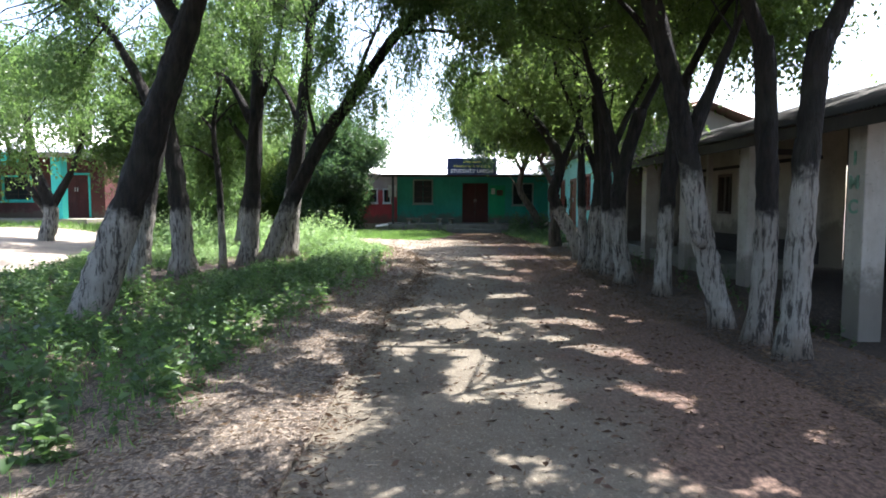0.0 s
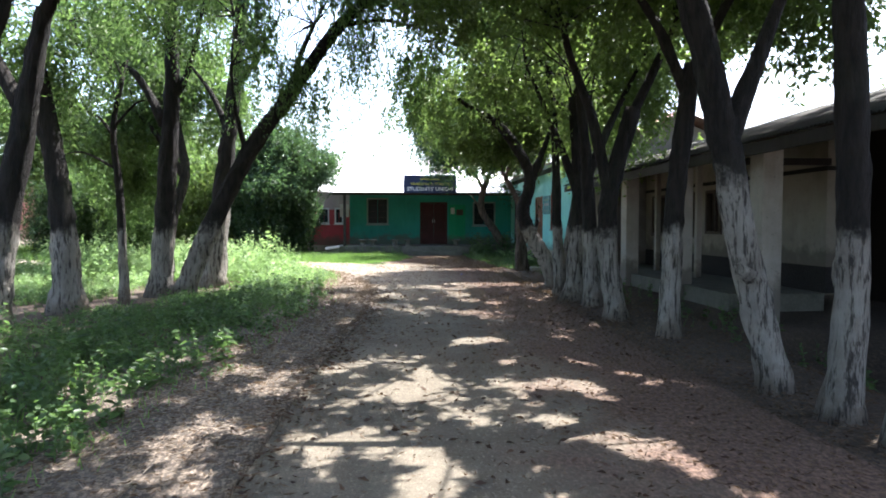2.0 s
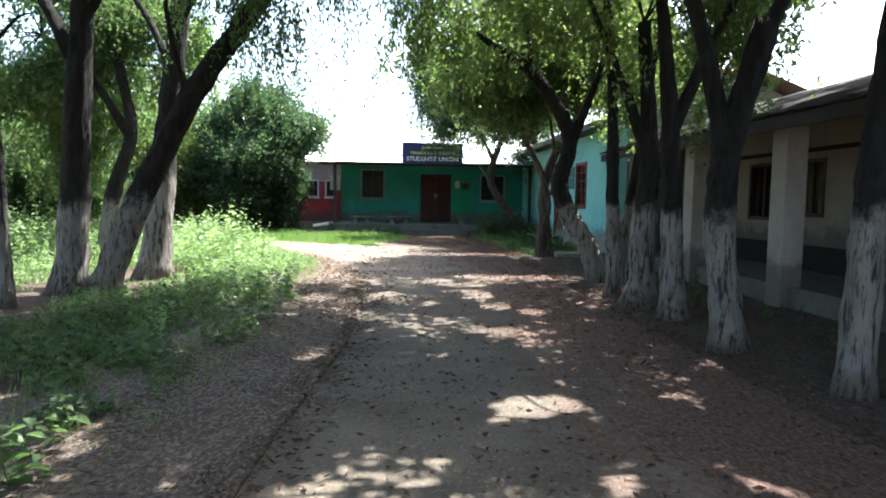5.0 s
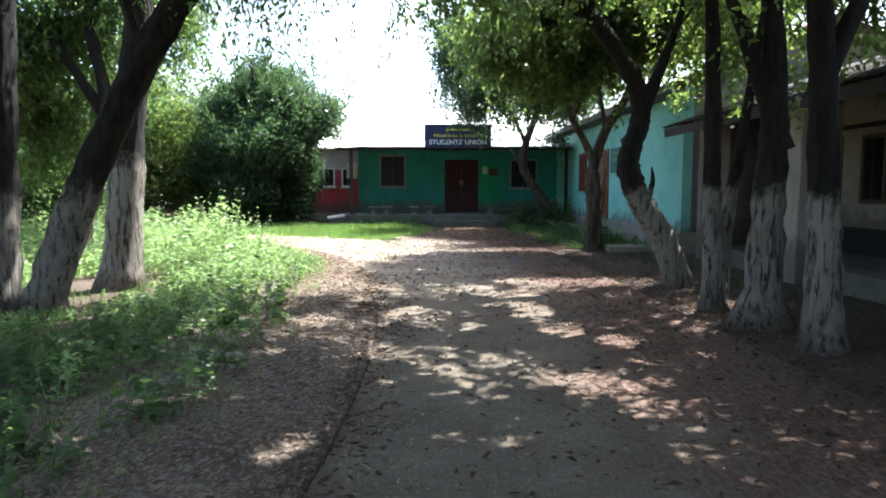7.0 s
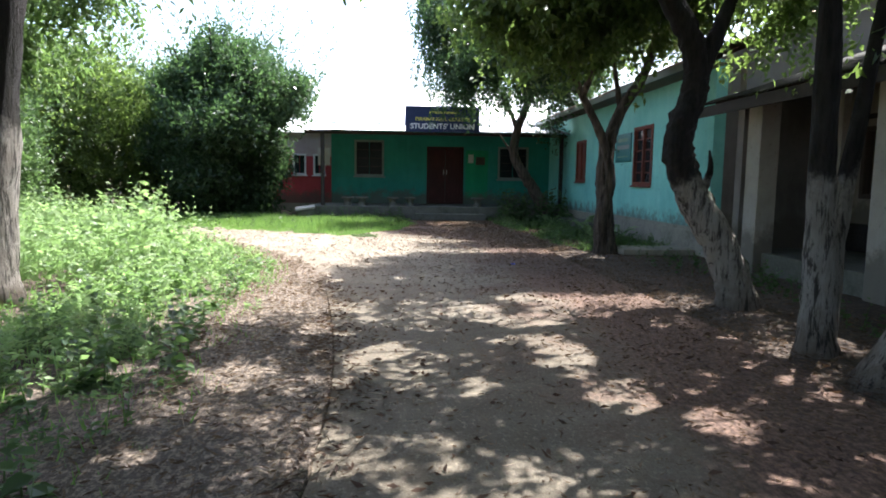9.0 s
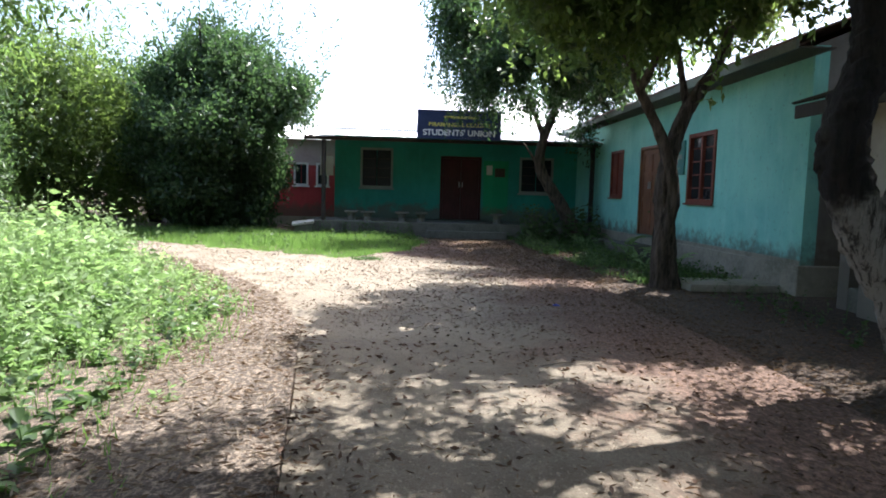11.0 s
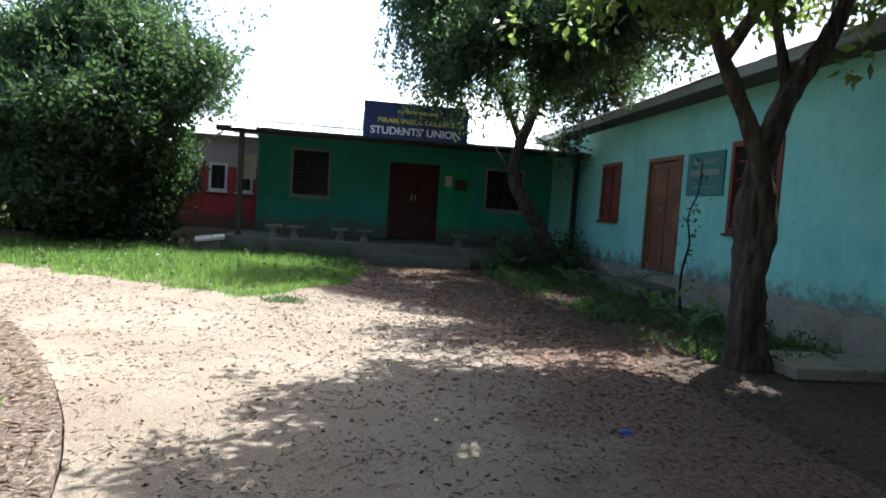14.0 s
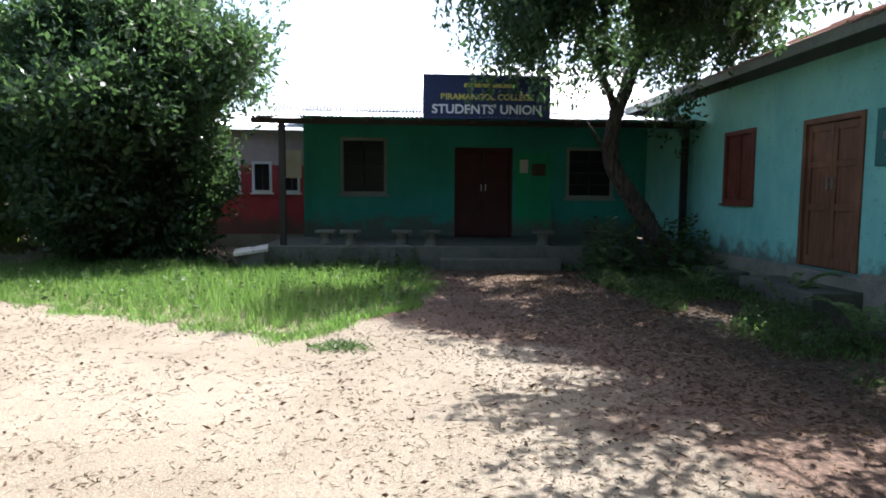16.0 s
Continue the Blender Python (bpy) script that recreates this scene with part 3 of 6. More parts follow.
def leaf_door(parent, axis, u0, u1, z0, z1, wf, material, frame_mat, label, out=-1, handle_mat=STEEL):
    """A two-leaved panelled door in its frame."""
    door = new("door")
    door.parent = parent
    tagged(door, label)
    a, b = sorted((wf + out * 0.03, wf - out * 0.1))
    part("frame", ring(bmesh.new(), axis, u0, u1, z0, z1, a, b, 0.08, False), frame_mat, door)
    mid = (u0 + u1) / 2
    for c, d in ((u0 + 0.085, mid - 0.004), (mid + 0.004, u1 - 0.085)):
        bm = bmesh.new()

        def slab(c0, c1, w0, w1, za, zb, bev=0.0):
            p, q = sorted((wf + out * w0, wf + out * w1))
            block(bm, c0, c1, p, q, za, zb, bev) if axis == "x" else block(bm, p, q, c0, c1, za, zb, bev)

        slab(c, d, -0.07, -0.035, z0 + 0.01, z1 - 0.085)
        w = 0.085
        h = (z1 - z0 - 0.1)
        for za, zb in ((0.02, 0.16), (h * 0.40, h * 0.40 + 0.1), (h * 0.70, h * 0.70 + 0.09), (h - 0.1, h)):
            slab(c + w, d - w, -0.035, -0.012, z0 + za, z0 + zb, 0.006)
        slab(c, c + w, -0.035, -0.012, z0 + 0.02, z0 + h, 0.006)
        slab(d - w, d, -0.035, -0.012, z0 + 0.02, z0 + h, 0.006)
        leaf = part("leaf", bm, material, door)
        hu = d - 0.05 if d < mid + 0.01 else c + 0.05
        hz = z0 + 1.12
        bm2 = bmesh.new()
        p, q = sorted((wf + out * -0.012, wf + out * 0.025))
        if axis == "x":
            block(bm2, hu - 0.012, hu + 0.012, p, q, hz, hz + 0.17, 0.005)
        else:
            block(bm2, p, q, hu - 0.012, hu + 0.012, hz, hz + 0.17, 0.005)
        part("handle", bm2, handle_mat, leaf, "pale metal pull handle")
    return door


leaf_door(union, "x", 1.07, 2.48, FLOOR, 2.62, 0, DOOR_RED, DOOR_RED, "closed dark red double door")
part("notice", box(2.66, 2.86, -0.022, -0.013, 2.02, 2.34), PAPER, union, "weathered paper notice")
part("notice", box(2.95, 3.3, -0.024, -0.013, 1.95, 2.25), TIMBER, union, "small dark wooden notice board")
for x in (-2.57, 5.62):
    bm = box(x - 0.06, x + 0.06, -2.62, -2.5, FLOOR if x < 5 else FLOOR, 2.86, 0.008)
    part("post", bm, DARK_TIMBER, union, "dark timber veranda post")
part("purlin", box(-3.15, 5.75, -2.66, -2.56, 2.86, 2.96, 0.006), DARK_TIMBER, union, "dark eave beam")
for i in range(9):
    x = -3.0 + i * 1.05
    bm = bmesh.new()
    tube(bm, [Vector((x, -2.8, 2.93)), Vector((x, 0.05, 3.36))], [0.035, 0.035], 6)
    part("rafter", bm, TIMBER, union)
corrugated(9.3, 2.75, 0.42, TIN, "roof_sheet", union, (-3.35, -2.95, 2.98))
corrugated(9.3, 2.62, 1.62, TIN, "roof_sheet", union, (-3.35, -0.28, 3.42))
corrugated(9.3, 4.3, 2.0, TIN, "roof_sheet", union, (5.95, 6.6, 3.0), 180, label="")
bm = bmesh.new()
tube(bm, [Vector((-3.35, 2.36, 5.03)), Vector((5.95, 2.36, 5.03))], [0.03, 0.03], 8)
part("ridge_cap", bm, TIN, union)
for x0, x1 in ((-2.54, -2.34), (5.55, 5.75)):
    bm = bmesh.new()
    v = [bm.verts.new(p) for p in ((x0, -0.0, 3.45), (x0, 6.0, 3.45), (x0, 2.36, 4.95), (x1, -0.0, 3.45), (x1, 6.0, 3.45), (x1, 2.36, 4.95))]
    for f in ((0, 1, 2), (3, 5, 4), (0, 3, 4, 1), (1, 4, 5, 2), (2, 5, 3, 0)):
        bm.faces.new([v[k] for k in f])
    part("gable", bm, GREEN_WALL, union)

# the signboard on the roof's edge
sign = thing("signboard", "dark blue painted signboard with yellow and white lettering above the eave", "signboard", (1.455, 32.36, 2.97))
part("panel", box(-1.225, 1.225, -0.02, 0.02, 0.0, 0.81, 0.006), SIGN_BLUE, sign, "dark blue painted board")
part("frame", ring(bmesh.new(), "x", -1.245, 1.245, -0.02, 0.83, -0.03, 0.03, 0.035), SIGN_BLUE, sign)
lettering("STUDENTS' UNION", 0.24, LETTER_WHITE, sign, (0, -0.026, 0.09), 2.14)
lettering("BIRAMANGOL COLLEGE", 0.155, LETTER_YELLOW, sign, (0.0, -0.026, 0.355), 1.82)
part("emblem_bar", box(-0.45, 0.5, -0.026, -0.02, 0.59, 0.66), LETTER_YELLOW, sign, "faded illegible line of yellow lettering")
for x in (-1.1, 0, 1.1):
    bm = bmesh.new()
    tube(bm, [Vector((x, 0.03, 0.75)), Vector((x, 0.9, 0.36))], [0.025, 0.025], 6)
    tube(bm, [Vector((x, 0.03, -0.05)), Vector((x, 0.03, 0.78))], [0.025, 0.025], 6)
    part("strut", bm, TIMBER, sign)


# low concrete stools along the veranda
def stool(x, w):
    s = thing("concrete_stool", "small concrete stool on the veranda's edge", "stool", (x, 32.95, FLOOR), "stools on the veranda")
    part("seat", box(-w / 2, w / 2, -0.16, 0.16, 0.23, 0.30, 0.015), CONCRETE, s)
    bm = bmesh.new()
    tube(bm, [Vector((0, 0, -0.01)), Vector((0, 0, 0.12)), Vector((0, 0, 0.235))], [0.15, 0.11, 0.14], 10)
    part("pedestal", bm, CONCRETE, s)


for x, w in ((-1.75, 0.4), (-1.25, 0.42), (-0.2, 0.42), (0.4, 0.38), (2.75, 0.42), (3.9, 0.46)):
    stool(x, w)

# ---- red annexe behind the left end ----
red = thing("red_annexe", "red and pale pink plastered annexe with white-framed windows", "building", (0, 38.6, 0))
holes = [(-6.55, -6.0, 1.55, 2.35), (-5.45, -4.88, 1.55, 2.35), (-4.47, -4.0, 1.55, 2.35), (-3.6, -3.2, 1.55, 2.35)]
part("wall", pierced(bmesh.new(), "x", -9.0, -2.6, 0.3, 2.3, 0, 0.2, [(a, b, c, 2.3) for a, b, c, d in holes]), RED_WALL, red, "red painted lower wall")
part("wall", pierced(bmesh.new(), "x", -9.0, -2.6, 2.3, 3.3, 0, 0.2, [(a, b, 2.3, d) for a, b, c, d in holes]), PINK_WALL, red, "pale pink upper wall")
part("wall", box(-9.0, -8.8, 0.2, 4, 0.3, 3.3), RED_WALL, red)
part("wall", box(-8.8, -2.6, 3.8, 4.0, 0.3, 3.3), RED_WALL, red)
part("plinth", box(-9.05, -2.6, -0.05, 4.05, -0.1, 0.3), PLINTH, red)
part("ceiling", box(-8.8, -2.6, 0.2, 3.8, 3.2, 3.25), TIMBER, red)
for a, b, c, d in holes:
    shuttered("window", red, "x", a, b, c, d, 0, FRAME_WHITE, PANE, 1, label="small window in a white frame")
corrugated(7.0, 4.8, 0.9, TIN, "roof_sheet", red, (-9.3, -0.4, 3.35))
part("cloth", box(-3.02, -2.57, -3.45, -3.43, 1.85, 2.5, 0.004), CLOTH, red, "pale cloth sheet hung at the veranda end")

# ---- turquoise house ----
HX = 5.81
house = thing("turquoise_house", "turquoise plastered house with brown shutters and rusted tin roof", "house", (HX, 0, 0))
part("wall", pierced(bmesh.new(), "y", 22.35, 35.3, 0.43, 3.62, 0, 0.22, [(25.2, 26.3, 1.33, 2.66), (27.82, 29.1, 0.47, 2.62), (30.45, 31.4, 1.40, 2.62)]), TURQUOISE, house, "turquoise plaster wall with mud-splashed foot")
bm = box(0.22, 6.0, 22.35, 22.57, 0.43, 3.62)
part("wall", bm, GREY_WALL, house, "bare grey plaster end wall")
part("wall", box(5.78, 6.0, 22.57, 35.3, 0.43, 3.62), TURQUOISE, house)
part("wall", box(0.22, 5.78, 35.08, 35.3, 0.43, 3.62), TURQUOISE, house)
part("plinth", box(-0.06, 6.05, 22.30, 35.3, -0.4, 0.43, 0.02), PLINTH, house, "weathered cement plinth")
part("dado_line", box(-0.012, 0, 22.36, 27.75, 0.43, 0.50), PLINTH, house)
part("ceiling", box(0.22, 5.78, 22.57, 35.08, 3.4, 3.45), TIMBER, house)
leaf_door(house, "y", 27.82, 29.1, 0.47, 2.62, 0, DOOR_BROWN, DOOR_BROWN, "closed brown double door")


def wooden_window(u0, u1, z0, z1, closed, label):
    win = new("window")
    win.parent = house
    tagged(win, label)
    part("frame", ring(bmesh.new(), "y", u0 - 0.04, u1 + 0.04, z0 - 0.04, z1 + 0.04, -0.03, 0.12, 0.085), SHUTTER, win)
    part("mullion", box(-0.015, 0.1, (u0 + u1) / 2 - 0.035, (u0 + u1) / 2 + 0.035, z0 + 0.045, z1 - 0.045, 0.004), SHUTTER, win)
    for i in range(2):
        c, d = (u0 + 0.05, (u0 + u1) / 2 - 0.037) if i == 0 else ((u0 + u1) / 2 + 0.037, u1 - 0.05)
        if closed:
            bm = box(0.02, 0.045, c, d, z0 + 0.05, z1 - 0.05)
            block(bm, 0.005, 0.02, c + 0.06, d - 0.06, z0 + 0.12, (z0 + z1) / 2 - 0.03, 0.004)
            block(bm, 0.005, 0.02, c + 0.06, d - 0.06, (z0 + z1) / 2 + 0.03, z1 - 0.12, 0.004)
            part("shutter", bm, SHUTTER, win)
        else:
            part("pane", box(0.05, 0.056, c, d, z0 + 0.05, z1 - 0.05), PANE, win)
            for k in range(4):
                z = z0 + (z1 - z0) * (k + 1) / 5
                part("bar", box(0.02, 0.036, c, d, z - 0.012, z + 0.012), SHUTTER, win)
    part("sill", box(-0.07, -0.03, u0 - 0.08, u1 + 0.08, z0 - 0.08, z0 - 0.04, 0.005), SHUTTER, win)


wooden_window(25.2, 26.3, 1.33, 2.66, False, "red-brown wooden window with barred dark panes")
wooden_window(30.45, 31.4, 1.40, 2.62, True, "red-brown wooden window with closed shutters")
corrugated(13.6, 3.95, 1.5, TIN_RUST, "roof_sheet", house, (-0.62, 35.4, 3.58), -90)
corrugated(13.6, 3.95, 1.5, TIN_RUST, "roof_sheet", house, (6.9, 21.8, 3.58), 90)
part("fascia", box(-0.60, -0.56, 21.85, 35.35, 3.44, 3.60, 0.004), FRAME_PALE, house, "pale weathered fascia board")
part("soffit", box(-0.56, 0.0, 21.9, 35.3, 3.47, 3.49), TIMBER, house)
for y0, y1 in ((22.35, 22.57), (35.08, 35.3)):
    bm = bmesh.new()
    v = [bm.verts.new(p) for p in ((0, y0, 3.62), (6.0, y0, 3.62), (3.1, y0, 4.9), (0, y1, 3.62), (6.0, y1, 3.62), (3.1, y1, 4.9))]
    for f in ((0, 1, 2), (3, 5, 4), (0, 3, 4, 1), (1, 4, 5, 2), (2, 5, 3, 0)):
        bm.faces.new([v[k] for k in f])
    part("gable", bm, GREY_WALL, house)
part("step", box(-0.75, -0.06, 27.6, 29.4, -0.1, 0.26, 0.02), CONCRETE, house, "cracked concrete door step")
part("step", box(-0.62, -0.06, 30.3, 31.3, -0.1, 0.20, 0.02), CONCRETE, house, "broken concrete ledge")

board = thing("wall_sign", "teal sign board with pale illegible lines on the turquoise wall", "sign", (HX, 27.05, 1.88))
part("panel", box(-0.035, -0.003, -0.55, 0.55, 0, 0.72, 0.004), SIGN_TEAL, board)
for z, w, h in ((0.52, 0.7, 0.08), (0.33, 0.86, 0.10), (0.12, 0.75, 0.035)):
    part("lettering", box(-0.039, -0.036, -w / 2, w / 2, z, z + h), LETTER_GREEN if h < 0.09 else FRAME_PALE, board, "line of lettering too faded to read")

# drain pipe and slab by the house
slab = thing("concrete_slab", "flat grey concrete slab lying beside the plinth", "slab", (5.05, 22.95, 0))
part("slab", box(-0.75, 0.65, -0.35, 0.45, -0.03, 0.09, 0.015), PLINTH, slab)

# ---- long hall with pillared veranda ----
hall = thing("veranda_hall", "long cream plastered hall with limewashed veranda pillars", "building", (0, 0, 0))
WX = 7.5
win = [(14.5, 15.5, 1.25, 2.3)]
dark = [(16.6, 17.4, 1.25, 2.3), (18.0, 19.0, 1.15, 2.3), (19.5, 20.7, 1.15, 2.3)]
part("wall", pierced(bmesh.new(), "y", 13.0, 21.2, 0.74, 2.42, WX, WX + 0.2, [(a, b, max(c, 0.74), d) for a, b, c, d in win + dark]), CREAM_WALL, hall, "stained cream plaster wall")
part("wall", box(WX, WX + 0.2, 13.0, 21.2, 2.50, 3.5), CREAM_WALL, hall)
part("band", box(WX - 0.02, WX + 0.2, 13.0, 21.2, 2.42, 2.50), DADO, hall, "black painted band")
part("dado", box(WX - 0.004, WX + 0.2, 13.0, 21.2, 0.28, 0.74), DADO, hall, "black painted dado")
part("wall", box(5.75, 9.7, 21.2, 21.4, -0.1, 3.4), GREY_WALL, hall)
part("wall", box(9.5, 9.7, 15.4, 21.2, -0.1, 3.6), CREAM_WALL, hall)
part("wall", box(7.7, 9.5, 15.4, 15.6, -0.1, 3.6), CREAM_WALL, hall)
# the open bay: a dark backing added for its shade, chinks of daylight, a tie beam
part("shade_backing", pierced(bmesh.new(), "y", 5.0, 15.05, -0.4, 3.6, 9.5, 9.62, [(12.7, 13.25, 1.35, 1.62), (12.75, 13.1, 1.75, 1.95), (10.4, 10.9, 1.2, 1.5)]), DARK_TIMBER, hall, "dark backing that stands for the open bay's shade")
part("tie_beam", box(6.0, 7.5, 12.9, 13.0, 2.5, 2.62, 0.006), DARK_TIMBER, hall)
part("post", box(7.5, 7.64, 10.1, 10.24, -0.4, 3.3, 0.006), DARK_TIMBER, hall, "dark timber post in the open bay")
part("veranda_floor", box(5.75, WX, 13.0, 21.2, -0.5, 0.28, 0.02), CONCRETE, hall, "worn cement veranda floor")
part("floor", box(WX, 9.5, 15.6, 21.2, -0.5, 0.27), CONCRETE, hall)
for a, b, c, d in win:
    w = new("window")
    w.parent = hall
    tagged(w, "closed red-brown shutters in the cream wall")
    part("frame", ring(bmesh.new(), "y", a, b, c, d, WX - 0.03, WX + 0.12, 0.07), TIMBER, w)
    for i in range(2):
        p, q = a + 0.075 + i * (b - a - 0.15) / 2, a + 0.075 + (i + 1) * (b - a - 0.15) / 2
        part("shutter", box(WX, WX + 0.03, p + 0.004, q - 0.004, c + 0.075, d - 0.075), SHUTTER, w)
for a, b, c, d in dark:
    w = new("window")
    w.parent = hall
    tagged(w, "unglazed dark window with a timber frame")
    part("frame", ring(bmesh.new(), "y", a, b, c, d, WX - 0.03, WX + 0.12, 0.07), TIMBER, w)
    part("mullion", box(WX + 0.02, WX + 0.07, (a + b) / 2 - 0.03, (a + b) / 2 + 0.03, c + 0.07, d - 0.07), TIMBER, w)
PILLARS = [8.5, 11.75, 14.75, 17.65, 20.45]
for i, y in enumerate(PILLARS):
    p = part("pillar", box(5.61, 5.93, y, y + 0.38, -0.6, 2.64, 0.015), PILLAR_PAINT, hall, "limewashed square pillar with stained foot")
    if i == 0:
        for k, ch in enumerate("IMC"):
            lettering(ch, 0.26, LETTER_GREEN, p, (5.596, y + 0.21, 2.05 - 0.33 * k), 0.05 if ch == "I" else 0.2, facing=(90, 0, -90))
for y in (16.3, 18.6, 20.2):
    part("post", box(6.75, 6.87, y, y + 0.12, 0.28, 3.1, 0.006), PILLAR_PAINT, hall, "slim pale veranda post")
part("beam", box(5.66, 5.86, 7.0, 21.2, 2.64, 2.78), TIMBER, hall, "dark timber wall plate")
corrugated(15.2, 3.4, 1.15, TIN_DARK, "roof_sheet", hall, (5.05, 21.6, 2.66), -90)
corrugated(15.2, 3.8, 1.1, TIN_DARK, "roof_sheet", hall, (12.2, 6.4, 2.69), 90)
# dark strip below the sheets gives the eave a dark band
part("fascia", box(5.07, 5.11, 6.45, 21.55, 2.46, 2.63, 0.006), DARK_TIMBER, hall, "dark strip along the eave")
for i in range(11):
    y = 7.0 + i * 1.4
    bm = bmesh.new()
    tube(bm, [Vector((5.15, y, 2.64)), Vector((8.4, y, 3.75))], [0.035, 0.035], 6)
    part("rafter", bm, TIMBER, hall)

# ---- teal-pillared building across the yard ----
yard_house = thing("yard_building", "teal-pillared building with dark doors across the yard", "building", (-15.2, 27.0, 0))
part("plinth", box(-13, 1.1, -1.8, 5, -0.2, 0.85, 0.02), PLINTH, yard_house, "grey cement plinth")
part("wall", pierced(bmesh.new(), "x", -13, 0.9, 0.85, 3.5, 0, 0.2, [(-0.9, 0.3, 0.85, 2.75), (-6.0, -4.8, 0.85, 2.75), (-3.4, -2.2, 1.6, 2.6)]), MAROON, yard_house, "maroon plaster wall with the veranda's shade in its colour")
part("wall", box(0.7, 0.9, 0.2, 4.8, 0.85, 3.5), MAROON, yard_house)
part("wall", box(-13, 0.9, 4.8, 5, 0.85, 3.5), MAROON, yard_house)
part("wall", box(-13, -12.8, 0.2, 4.8, 0.85, 3.5), MAROON, yard_house)
part("board", box(-9.5, -1.6, -1.72, -1.64, 3.0, 3.5, 0.006), TEAL_PAINT, yard_house, "teal painted board under the eave")
for a, b in ((-0.9, 0.3), (-6.0, -4.8)):
    leaf_door(yard_house, "x", a, b, 0.85, 2.75, 0, DOOR_RED, TEAL_PAINT, "closed dark red door in a teal frame")
shuttered("window", yard_house, "x", -3.4, -2.2, 1.6, 2.6, 0, TEAL_PAINT, PANE, label="dark window in a teal frame")
for x in (-11.5, -7.5, -3.8, -0.35):
    part("pillar", box(x, x + 0.42, -1.65, -1.25, 0.85, 3.3, 0.01), TEAL_PAINT, yard_house, "teal painted square pillar")
part("beam", box(-13, 1.1, -1.62, -1.28, 3.3, 3.5), FRAME_PALE, yard_house)
corrugated(14.7, 4.6, 1.6, TIN, "roof_sheet", yard_house, (-13.4, -2.2, 3.45))
corrugated(14.7, 4.2, 1.6, TIN, "roof_sheet", yard_house, (1.3, 6.6, 3.45), 180)
part("ramp", box(-0.9, 0.8, -3.3, -1.8, 0.1, 0.62, 0.02), PLINTH, yard_house, "pale concrete step")


# ---- trees ----
def clumped(rng, blobs, per, spread, hang, leaf_len, leaf_w, bunch=1):
    """Leaf feet, axes and sizes: clumps inside ellipsoids, each of several hanging strands."""
    feet, axes = [], []
    for (c, r, n) in blobs:
        u = rng.normal(size=(n, 3))
        u /= np.linalg.norm(u, axis=1, keepdims=True)
        centre = np.array(c) + u * np.array(r) * (rng.uniform(0.25, 1.0, (n, 1)) ** 0.5)
        if bunch > 1 and n > bunch:
            # several clumps share a bough, with gaps of sky between the boughs
            centre = centre[rng.integers(0, max(2, n // bunch), n)] + rng.normal(size=(n, 3)) * (0.34, 0.34, 0.24)
        strands = rng.integers(6, 13, n)
        for q, k in zip(centre, strands):
            root = q + rng.normal(size=(k, 3)) * spread
            for s in root:
                length = hang * rng.uniform(0.4, 1.3)
                t = np.sort(rng.uniform(0, 1, per))
                drift = rng.normal(size=3) * 0.16
                feet.append(s + np.outer(t, (drift[0] * length, drift[1] * length, -length)) + rng.normal(size=(per, 3)) * spread * 0.28)
                a = rng.normal(size=(per, 3))
                a[:, 2] -= 2.0 if hang > 1.0 else 0.9 if hang > 0.35 else 0.1
                axes.append(a)
    feet, axes = np.concatenate(feet), np.concatenate(axes)
    n = len(feet)
    return feet, axes, leaf_len * rng.uniform(0.6, 1.3, n), leaf_w * rng.uniform(0.7, 1.3, n)


SUN_SLOPE = SUN_TO.x / SUN_TO.z, SUN_TO.y / SUN_TO.z


def sun_gaps(feet, off):
    """Which leaves stay: chinks a hand to an arm wide, cut along the sun's rays to place sun patches, more of them over
    the drive than over the tree row.
    """
    x, y, z = feet[:, 0] + off.x, feet[:, 1] + off.y, feet[:, 2]
    u, v = x - SUN_SLOPE[0] * z, y - SUN_SLOPE[1] * z
    # sets how much of each stretch of ground is left sunlit
    shut = np.interp(u, (-3.0, -1.6, -0.3, 1.8, 2.5, 3.3), (0.18, 0.16, 0.08, 0.08, 0.34, 0.5)) + np.interp(v, (3.5, 5.0, 8.5, 10.0, 13.0, 14.3, 16.3, 17.5), (0.12, -0.03, -0.08, 0.16, 0.4, 0.12, 0.12, 0.4))
    chink = np.array([noise.noise(Vector((a * 1.9, b * 1.3, 3.0))) + 0.45 * noise.noise(Vector((a * 5.5, b * 4.2, 8.0))) for a, b in zip(u, v)])
    return chink < shut


def airy(y, z):
    """The hanging lower boughs are thin; the crown closes higher up."""
    return 0.85 if z < min(1.6 + 0.31 * y, 6.8) and y < 18 else 1.0


